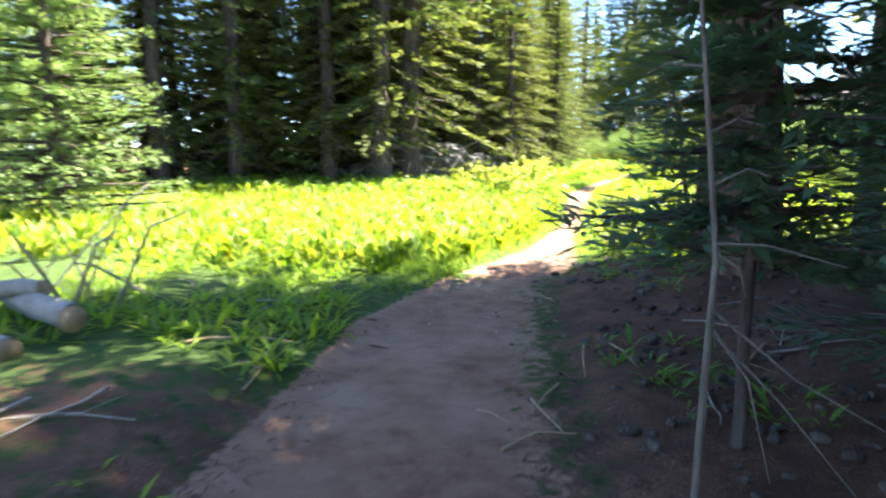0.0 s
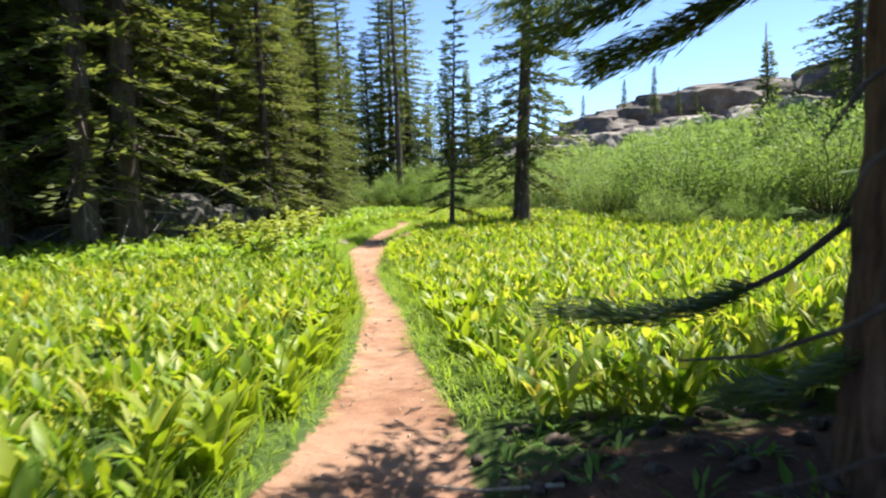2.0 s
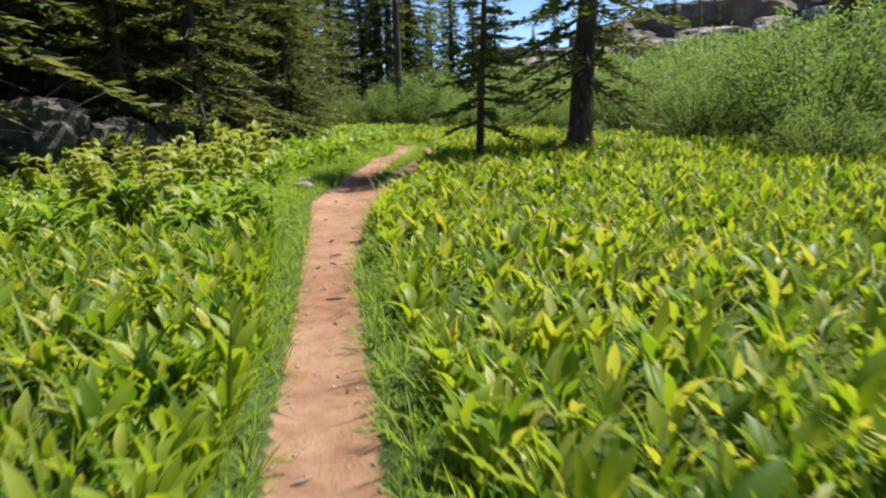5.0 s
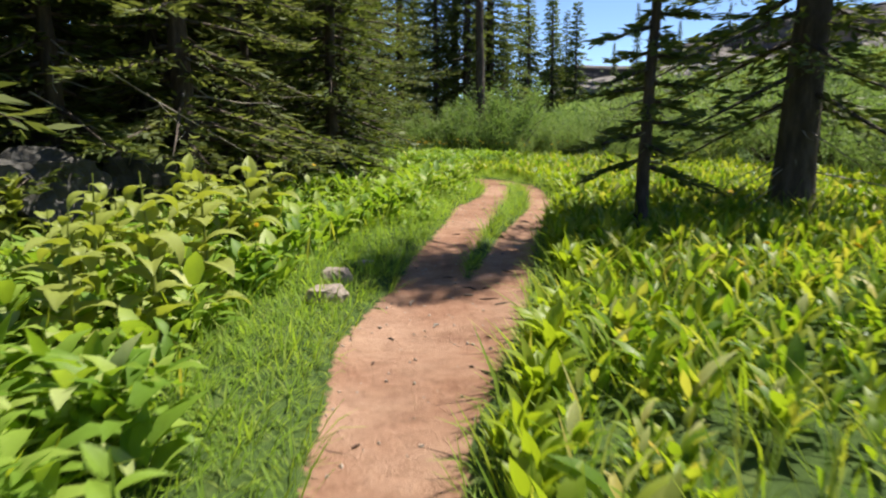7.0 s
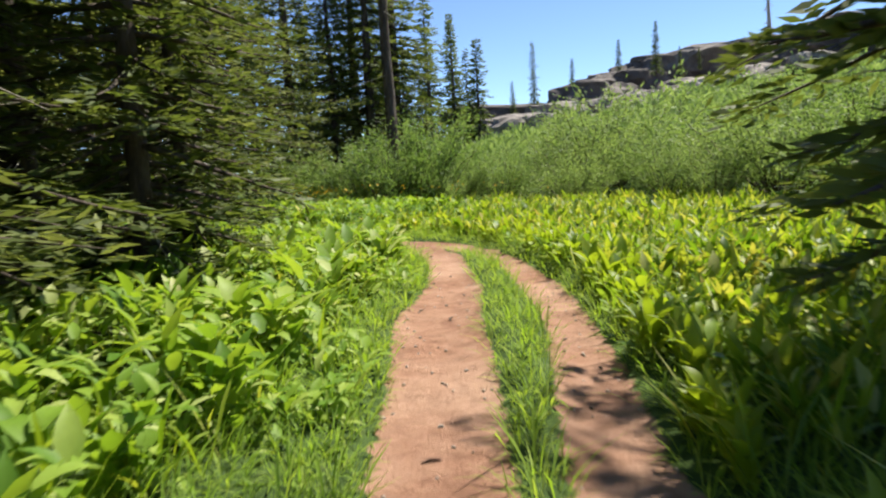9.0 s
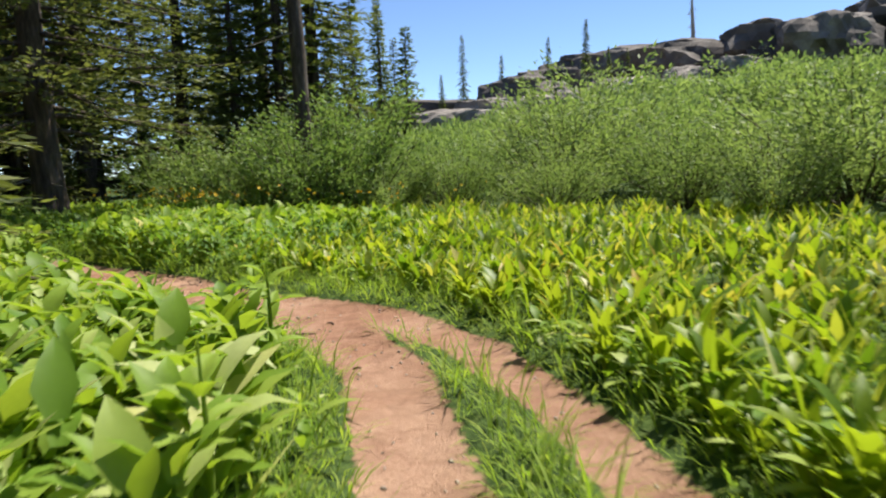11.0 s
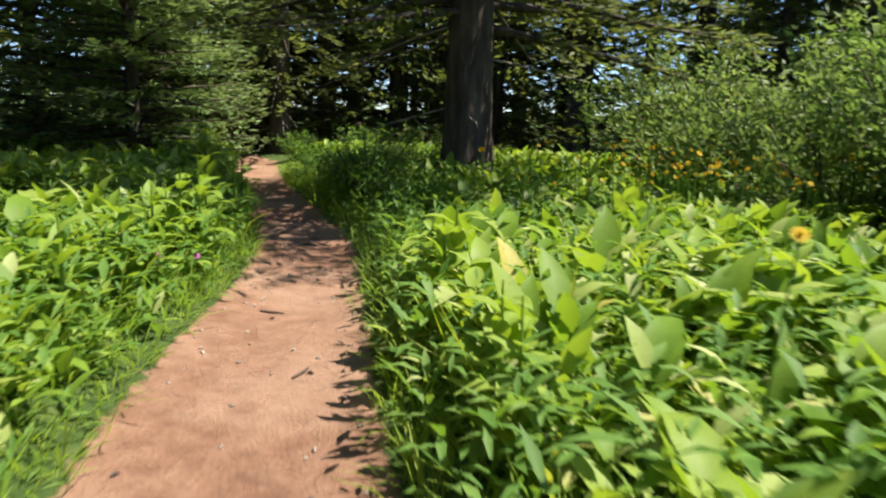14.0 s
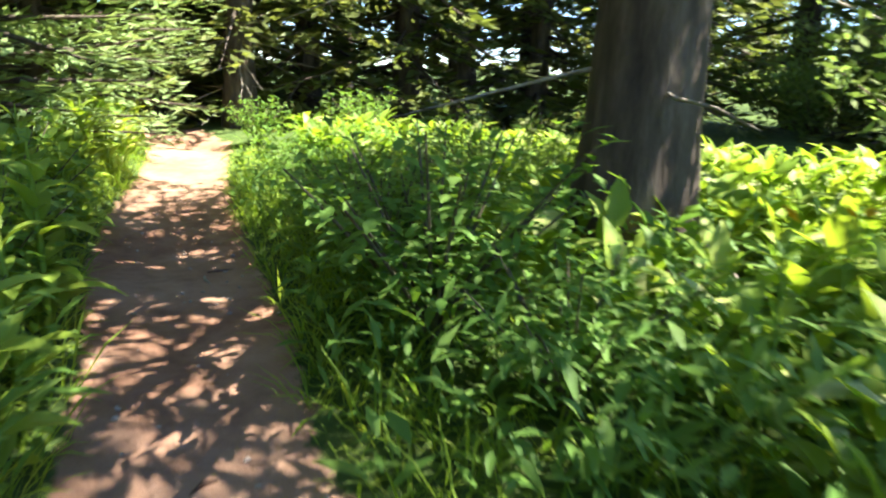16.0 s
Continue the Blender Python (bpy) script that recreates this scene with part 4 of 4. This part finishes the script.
geo = clump_leaves(hx[ok], hy[ok], rng, 6, 0.2, 0.035, (0.4, 1.4), 0.8, rows=3)
tagged(part("shade_grass", geo, GRASS), "patchy green grass in shade beside the path", "grass", kind="stuff")

# ---- small things ----
def stick(name, pts, r0, mat, label, cat="branch", side=()):
    """A bare stick with side twigs; one thing."""
    root = empty(name, Matrix())
    part("stem", tube(pts, np.linspace(r0, r0 * 0.35, len(pts)), 6), mat, root)
    for tw in side:
        part("twig", tube(tw, np.linspace(r0 * 0.38, r0 * 0.12, len(tw)), 5), mat, root)
    return tagged(root, label, cat)


def drawn_in(pts, eye=(3.909, 3.329, 1.396), k=0.772):
    return [tuple(e + k * (c - e) for c, e in zip(p, eye)) for p in pts]


stick("dead_sapling", drawn_in([(4.57, 6.05, -0.45), (4.60, 6.08, 0.5), (4.62, 6.09, 0.95), (4.58, 6.12, 1.4), (4.53, 6.16, 1.95), (4.52, 6.18, 2.7)]), 0.0145, SAPLING_BARK,
      "slender bare pale grey dead sapling beside the path", "dead tree",
      [drawn_in(p) for p in [[(4.62, 6.09, 1.02), (4.8, 6.05, 1.02), (5.06, 5.99, 0.95)], [(4.62, 6.08, 0.75), (4.9, 5.98, 0.52), (5.25, 5.9, 0.33)], [(4.62, 6.08, 0.68), (4.74, 6.0, 0.5), (4.82, 5.92, 0.12)],
       [(4.62, 6.08, 0.66), (4.86, 6.0, 0.42), (5.1, 5.85, 0.12)], [(4.6, 6.1, 1.25), (4.72, 6.1, 1.31), (4.8, 6.08, 1.28)], [(4.58, 6.12, 1.45), (4.68, 6.14, 1.5), (4.78, 6.12, 1.47)],
       [(4.55, 6.14, 1.7), (4.42, 6.18, 1.72), (4.34, 6.2, 1.68)], [(4.62, 6.09, 0.98), (4.7, 6.05, 0.93), (4.72, 6.03, 0.82)]]])
stick("leaning_sapling", [(5.5, 9.95, 0.05), (5.36, 9.82, 0.55), (5.28, 9.84, 1.0), (5.21, 9.87, 1.54), (5.13, 9.92, 1.95), (5.0, 10.0, 2.7)], 0.032, BARK,
      "thin dead sapling with drooping twigs beside old fir", "dead tree",
      [[(5.28, 9.84, 1.1), (5.1, 10.0, 0.92), (4.95, 10.2, 0.8), (4.8, 10.4, 0.75)], [(5.34, 9.83, 0.72), (5.2, 9.95, 0.55), (5.05, 10.1, 0.42), (4.9, 10.2, 0.36)],
       [(5.3, 9.84, 0.95), (5.2, 9.86, 0.85), (5.15, 9.88, 0.72)], [(5.24, 9.86, 1.3), (5.14, 9.9, 1.15), (5.1, 9.92, 0.98)], [(5.22, 9.87, 1.5), (5.1, 9.95, 1.38), (5.05, 10.0, 1.2)], [(5.32, 9.83, 0.85), (5.22, 9.83, 0.72), (5.18, 9.84, 0.6)], [(5.2, 9.88, 1.7), (5.08, 9.95, 1.6), (5.0, 10.0, 1.45)]])


def needle_bough(seed, pts, spread, n, mat=FIR_NEEDLE):
    rng = np.random.default_rng(seed)
    root = empty("fir_bough", Matrix())
    part("stem", tube(pts, np.linspace(0.02, 0.004, len(pts)), 6), BARK, root)
    pts = np.array(pts, float)
    f = rng.uniform(0.35, 1.0, n)
    s = np.linspace(0, 1, len(pts))
    p = np.stack([np.interp(f, s, pts[:, c]) for c in range(3)], 1)
    ax = pts[-1] - pts[-2]
    ax /= np.linalg.norm(ax)
    side = np.cross(ax, (0, 0, 1))
    sg = rng.choice([-1, 1], n)[:, None] * rng.uniform(0, spread, n)[:, None]
    p = p + side * sg * (0.25 + f[:, None]) * 0.7 + rng.normal(0, 0.02, (n, 3))
    d = ax + side * np.sign(sg) * rng.uniform(0.3, 1.2, (n, 1)) + rng.normal(0, 0.2, (n, 3))
    part("needles", kites(p, d, rng.uniform(0.05, 0.11, n), 0.011, rng, 0.75), mat, root, smooth=False)
    return tagged(root, "dark drooping fir bough with dense short needles", "branch", "hanging fir boughs")


needle_bough(1, [(5.75, 10.5, 1.3), (5.5, 10.75, 0.98), (5.3, 10.95, 0.82), (5.05, 11.15, 0.75), (4.78, 11.42, 0.77)], 0.24, 1800)
needle_bough(2, [(5.8, 10.3, 1.15), (5.6, 10.4, 0.75), (5.4, 10.55, 0.55), (5.2, 10.75, 0.5)], 0.2, 1000)
needle_bough(3, [(5.9, 10.5, 2.7), (5.4, 10.7, 2.4), (5.0, 10.9, 2.15), (4.55, 11.1, 1.95)], 0.4, 2600)
needle_bough(6, [(5.9, 10.5, 3.1), (5.5, 11.0, 2.95), (5.2, 11.6, 2.65), (4.95, 12.2, 2.3)], 0.55, 3800)
needle_bough(9, [(5.9, 10.5, 2.5), (5.5, 10.8, 2.2), (5.2, 11.0, 2.0), (4.85, 11.2, 1.85)], 0.35, 2400)
needle_bough(5, [(5.9, 10.2, 2.6), (5.5, 10.1, 2.35), (5.1, 10.1, 2.2), (4.75, 10.2, 2.1)], 0.3, 1800)

# fallen branches on the needles
rng = np.random.default_rng(31)
for i in range(34):
    if i < 22:
        x, y = rng.uniform(4.1, 7.5), rng.uniform(5.2, 11.5)
    else:
        x, y = rng.uniform(0.2, 2.4), rng.uniform(5.8, 10.0)
    a, ln = rng.uniform(0, 6.28), rng.uniform(0.25, 0.9)
    z = float(land(x, y)) + 0.012
    pts = [(x + ln * k * math.cos(a) + rng.normal(0, 0.02), y + ln * k * math.sin(a) + rng.normal(0, 0.02), float(land(x + ln * k * math.cos(a), y + ln * k * math.sin(a))) + 0.012 + 0.02 * rng.random()) for k in np.linspace(0, 1, 5)]
    b = a + rng.choice([-0.8, 0.8])
    tw = [pts[2], (pts[2][0] + 0.14 * math.cos(b), pts[2][1] + 0.14 * math.sin(b), pts[2][2] + 0.02), (pts[2][0] + 0.26 * math.cos(b + 0.2), pts[2][1] + 0.26 * math.sin(b + 0.2), pts[2][2] + 0.01)]
    stick("fallen_stick", pts, rng.uniform(0.006, 0.013), GREY_WOOD if i % 3 else PALE_WOOD, "bare pale fallen stick lying on brown needles", "stick", [tw])
for line in ([(3.78, 6.38), (3.94, 6.54), (4.13, 6.56)],
             [(3.91, 7.06), (3.98, 6.81), (4.08, 6.55)],
             [(3.62, 6.89), (3.70, 6.81), (3.79, 6.74)],
             [(4.42, 7.98), (4.49, 7.73), (4.54, 7.44)],
             [(4.27, 8.03), (4.24, 7.69), (4.23, 7.35)],
             [(4.07, 7.28), (3.99, 7.07), (3.91, 6.84)]):
    stick("fallen_stick", [(x, y, float(land(x, y)) + 0.015 + 0.02 * (k == 1)) for k, (x, y) in enumerate(line)], 0.009, PALE_WOOD, "bare pale fallen stick lying on brown needles", "stick")
# log pile and bare boughs at the edge of the trees
for k, (p0, p1, r) in enumerate([((-0.7, 8.6, 0.16), (0.75, 7.55, 0.22), 0.10), ((-0.9, 7.7, 0.1), (0.62, 7.1, 0.12), 0.085), ((-1.4, 8.3, 0.2), (0.1, 8.1, 0.3), 0.07)]):
    lg = empty("log", Matrix())
    p0, p1 = np.array(p0), np.array(p1)
    part("log_body", tube([p0 + (p1 - p0) * f + np.array([0, 0, 0.015 * math.sin(9 * f)]) for f in np.linspace(0, 1, 9)], [r * 0.8] + [r] * 8, 14, 0.05, rng), GREY_WOOD, lg)
    ax = (p1 - p0) / np.linalg.norm(p1 - p0)
    part("cut_end", tube([p1 - ax * 0.01, p1 + ax * 0.012, p1 + ax * 0.014], [r * 0.97, r * 0.95, 0.001], 14), PALE_WOOD, lg, "pale cut end of the log")
    tagged(lg, "weathered grey log with pale sawn end in grass", "log", "log pile")
for k in range(12):
    x, y = rng.uniform(-1.4, 0.6), rng.uniform(7.6, 9.2)
    a, ln, h = rng.uniform(0, 6.28), rng.uniform(0.5, 1.3), rng.uniform(0.1, 1.1)
    z = float(land(x, y))
    stick("dead_bough", [(x, y, z), (x + 0.35 * ln * math.cos(a), y + 0.35 * ln * math.sin(a), z + 0.45 * h), (x + 0.7 * ln * math.cos(a), y + 0.7 * ln * math.sin(a), z + 0.85 * h), (x + ln * math.cos(a + 0.2), y + ln * math.sin(a + 0.2), z + h)], rng.uniform(0.01, 0.022), GREY_WOOD,
          "bare grey dead bough leaning in the log pile", "branch", [[(x + 0.35 * ln * math.cos(a), y + 0.35 * ln * math.sin(a), z + 0.45 * h), (x + 0.5 * ln * math.cos(a + 0.9), y + 0.5 * ln * math.sin(a + 0.9), z + 0.7 * h + 0.1)]])

# rocks
for k, (x, y, sx, sy, sz, tn) in enumerate([(4.88, 26.6, 0.17, 0.13, 0.12, 20), (4.93, 27.2, 0.15, 0.11, 0.13, -30), (5.2, 27.9, 0.09, 0.07, 0.05, 10)]):
    b = boulder("rock", 40 + k, sx, sy, sz, GRANITE, 0.25, 1.4, 3, 0.4)
    b.matrix_basis = pose(x, y, float(land(x, y)) + sz * 0.45, 0, 0, tn)
    tagged(b, "pale granite rock half sunk in the grass verge", "rock", "rocks by the path")
# forest edge boulders, their rock coloured dark to stand in for shade
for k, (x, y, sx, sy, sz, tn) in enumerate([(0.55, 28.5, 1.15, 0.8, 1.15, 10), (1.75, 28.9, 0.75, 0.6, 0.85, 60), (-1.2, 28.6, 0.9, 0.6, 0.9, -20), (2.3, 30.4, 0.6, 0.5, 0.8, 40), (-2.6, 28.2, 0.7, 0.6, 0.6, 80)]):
    b = boulder("outcrop_boulder", 50 + k, sx, sy, sz, SHADED_LICHEN_ROCK, 0.4, 1.6, 4, 0.5)
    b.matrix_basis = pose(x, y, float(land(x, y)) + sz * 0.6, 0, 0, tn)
    tagged(b, "grey lichened granite boulder darkened for shade at the forest edge", "rock", "forest edge boulders")
for k in range(8):
    x, y = rng.uniform(0.2, 3.2), rng.uniform(27.6, 29.6)
    a, ln = rng.uniform(0, 6.28), rng.uniform(0.8, 2.2)
    z = float(land(x, y))
    pts = [(x, y, z + 2.2 * rng.random() + 0.4)]
    for f in (0.4, 0.8, 1.1):
        pts.append((x + f * ln * math.cos(a), y + f * ln * math.sin(a) - 0.2, max(z + 0.05, pts[0][2] - f * 0.9)))
    stick("dead_bough", pts, 0.011, GREY_WOOD, "bleached dead bough hanging over the boulders", "branch", [[pts[1], (pts[1][0] + 0.3, pts[1][1] - 0.2, pts[1][2] - 0.3)], [pts[2], (pts[2][0] - 0.25, pts[2][1] - 0.2, pts[2][2] - 0.25)]])

# bark chips and twigs on the dirt
rng = np.random.default_rng(33)
n = 0
while n < 130:
    x, y = rng.uniform(0, 9), rng.uniform(8, 48)
    if float(off_trail(x, y)) > -0.05:
        continue
    n += 1
    a, ln = rng.uniform(0, 6.28), rng.choice([0.02, 0.03, 0.05, 0.09, 0.16])
    z = float(land(x, y)) + 0.006
    pts = [(x, y, z), (x + ln * 0.5 * math.cos(a), y + ln * 0.5 * math.sin(a), z + 0.006), (x + ln * math.cos(a + 0.2), y + ln * math.sin(a + 0.2), z)]
    tagged(part("twig", tube(pts, [0.006, 0.008, 0.003], 5), (RED_BARK, GREY_WOOD, BARK)[n % 3]), "small dry twig lying on the dirt path", "twig", "twigs on the path")

# yellow and pink flowers
def flower(seed, height, mat, petal):
    rng = np.random.default_rng(seed)
    root = empty("wildflower", Matrix())
    part("stalk", tube([(0, 0, 0), (0.02, 0, height * 0.6), (0.03, 0.02, height)], [0.005, 0.004, 0.003], 5), HERB_LEAF, root)
    az = np.linspace(0, 6.28, 12, endpoint=False)
    tip = Matrix.Translation((0.03, 0.02, height)) @ Euler((0.5, 0.7, 0)).to_matrix().to_4x4()

    def tipped(g):
        return [tip @ Vector(p) for p in g[0]], g[1]

    part("petal_ring", tipped(blades(np.zeros((12, 3)), az, 0.3, petal, petal * 0.5, 0.3, 3, 0.2)), mat, root)
    part("flower_head", tipped(tube([(0, 0, -0.004), (0, 0, 0.008), (0, 0, 0.012)], [petal * 0.3, petal * 0.26, 0.002], 8)), mat, root, "darker yellow centre")
    part("leaf", blades([(0.01, 0, height * 0.35)], rng.uniform(0, 6), 0.8, 0.16, 0.03, 0.8), HERB_LEAF, root)
    return root


yellow = [tagged(flower(1, 0.72, PETAL, 0.025), "yellow daisy-like wildflower on a tall stem", "flower", "yellow wildflowers"), tagged(flower(2, 0.62, PETAL, 0.022), "yellow daisy-like wildflower on a tall stem", "flower", "yellow wildflowers")]
pinks = tagged(flower(3, 0.22, PINK, 0.025), "small pink wildflower beside the path", "flower", "pink wildflowers")
rng = np.random.default_rng(34)
yellow[0].matrix_basis, yellow[1].matrix_basis, pinks.matrix_basis = planted(6.9, 45.6, 0), planted(7.3, 46.2, 0), planted(4.55, 43.4, 0)
fl = [(rng.normal(7.5, 0.9), rng.normal(46.6, 0.6)) for _ in range(150)] + [(rng.normal(10.0, 1.2), rng.normal(42.5, 1.0)) for _ in range(25)] + [(rng.normal(3.6, 0.6), rng.normal(28.0, 1.2)) for _ in range(6)] + [(rng.uniform(7.5, 10.5), rng.uniform(23, 28)) for _ in range(10)]
for i, (x, y) in enumerate(fl):
    if float(off_trail(x, y)) > 0.3:
        put_thing(yellow[i % 2], x, y, 50 * i, rng.uniform(0.9, 1.2))
for x, y in [(4.45, 43.2), (4.62, 43.0), (4.3, 43.6), (4.2, 43.3)]:
    put_thing(pinks, x, y, 90 * x, 1.0)


# dark leafy shrubs under the fir at the bend
def leafy_shrub(seed, spread, height, stems, leaves):
    rng = np.random.default_rng(seed)
    root = empty("leafy_shrub", Matrix())
    kb, az_all = [], []
    for i in range(stems):
        az, tilt = i * 2.399, spread * math.sqrt((i + 0.5) / stems)
        s = np.linspace(0, 1, 5)
        hh = height * rng.uniform(0.7, 1.1)
        line = np.stack([np.cos(az) * tilt * s, np.sin(az) * tilt * s, hh * s ** 0.85], 1)
        part("stem", tube(line, np.linspace(0.012, 0.004, 5), 5), STEM, root)
        f = rng.uniform(0.25, 1, leaves)
        p = np.stack([np.interp(f, s, line[:, c]) for c in range(3)], 1) + rng.normal(0, 0.06, (leaves, 3))
        kb.append(p)
        az_all.append(rng.uniform(0, 6.28, leaves))
    kb = np.concatenate(kb)
    n = len(kb)
    tagged(part("foliage", blades(kb, np.concatenate(az_all), rng.uniform(-0.2, 0.9, n), rng.uniform(0.06, 0.12, n), rng.uniform(0.03, 0.055, n), 0.5, 3, 0.2), HERB_LEAF, root), kind="stuff")
    return tagged(root, "dark leafy green shrub under the fir", "shrub", "shrubs at the bend")


ls = leafy_shrub(1, 0.7, 0.8, 18, 46)
ls.matrix_basis = planted(4.1, 47.0, 0)
for x, y, sz in [(3.6, 47.7, 1.1), (4.7, 46.6, 0.9), (3.2, 48.4, 1.0), (2.6, 49.3, 0.9), (2.2, 46.6, 0.9), (1.5, 47.3, 1.1), (2.8, 45.8, 0.8), (-0.2, 52.6, 1.0), (0.8, 53.6, 1.2), (1.8, 51.4, 0.9)]:
    put_thing(ls, x, y, 77 * x, 0.72 * sz)

# needle litter and cones under the firs
lx, ly, rng = meadow_spots(51, 2.0, 9.0, 3.5, 12.0, 420)
ok = (shade_floor(lx, ly) > 0.3) & (off_trail(lx, ly) > -0.35 + 0.3 * rng.random(len(lx)))
lx, ly = lx[ok], ly[ok]
p = np.stack([lx, ly, land(lx, ly) + 0.006], 1)
a = rng.uniform(0, 6.28, len(lx))
tagged(part("needle_litter", kites(p, np.stack([np.cos(a), np.sin(a), rng.normal(0.08, 0.15, len(a))], 1), rng.uniform(0.03, 0.10, len(a)), 0.010, rng, 0.8), RED_BARK, smooth=False), "fallen reddish fir needles and bark flakes", "litter", kind="stuff")
hx, hy, rng = meadow_spots(52, 3.9, 6.6, 4.2, 12.4, 26)
ok = (off_trail(hx, hy) > 0.15) & (np.sin(hx * 2.7 + 1.0) + np.sin(hy * 2.1 + hx) + (hy > 10.8) * 0.9 > 0.75)
geo = clump_leaves(hx[ok], hy[ok], rng, 6, 0.12, 0.028, (0.3, 1.3), 0.8, rows=3)
tagged(part("shade_herbs", geo, HERB_LEAF), "sparse green herbs on the shaded needle floor", "plants", kind="stuff")

# clods and cones on the needle floor
rng = np.random.default_rng(61)
clods = []
while len(clods) < 800:
    x, y = rng.uniform(3.6, 8.5), rng.uniform(4.5, 11.8)
    if float(off_trail(x, y)) < -0.2 + 0.5 * rng.random():
        continue
    r, a = rng.uniform(0.010, 0.036), rng.uniform(0, 6.28)
    z = float(land(x, y)) + r * 0.5
    d = np.array([math.cos(a), math.sin(a), 0.1]) * r * 1.6
    clods.append(tube([np.array([x, y, z]) - d, np.array([x, y, z]) - d * 0.4, np.array([x, y, z]) + d * 0.5, np.array([x, y, z]) + d], [r * 0.3, r, r * 0.8, r * 0.1], 6, 0.2, rng))
tagged(part("cone_litter", joined(clods), BARK), "dark fallen cones and bark clods on needles", "litter", kind="stuff")
# grit on the dirt
grit = []
while len(grit) < 900:
    x, y = rng.uniform(-1, 9), rng.uniform(8, 49)
    if float(off_trail(x, y)) > 0.02:
        continue
    r, a = rng.uniform(0.004, 0.012), rng.uniform(0, 6.28)
    z = float(land(x, y)) + r * 0.3
    d = np.array([math.cos(a), math.sin(a), 0.0]) * r * 1.3
    c = np.array([x, y, z])
    grit.append(tube([c - d, c - d * 0.3, c + d * 0.5, c + d], [r * 0.3, r, r * 0.8, r * 0.1], 5, 0.15, rng))
tagged(part("trail_grit", joined(grit), GRANITE), "small loose stones and grit on the dirt path", "gravel", kind="stuff")
# broad herbs in the verge
hx, hy, rng = meadow_spots(17, 3, 12, 30, 44, 40)
o = off_trail(hx, hy)
ok = (o > 0.12) & (o < 1.4) & ~((off_line(TRACK_L, hx, hy) < 0.6) & (off_line(TRACK_R, hx, hy) < 0.6)) & (np.sin(hx * 2.1 + hy * 1.3) + rng.normal(0, 0.7, len(hx)) > -0.2)
geo = clump_leaves(hx[ok], hy[ok], rng, 6, 0.13, 0.05, (0.2, 1.3), 0.7, lift=0.2, rows=4)
tagged(part("verge_herbs", geo, LILY_LEAF), "small broad-leaved herbs crowding the track edge", "plants", kind="stuff")
# upright blades among the meadow plants
qx, qy, rng = meadow_spots(62, -9, 15, 11, 45, 15)
ok = meadow_keep(qx, qy)
geo = clump_leaves(qx[ok], qy[ok], rng, 3, 0.42, 0.018, (1.1, 1.55), 0.6, rows=3)
tagged(part("meadow_grass", geo, MEADOW_LEAF), "narrow upright yellow-green blades among meadow plants", "grass", kind="stuff")
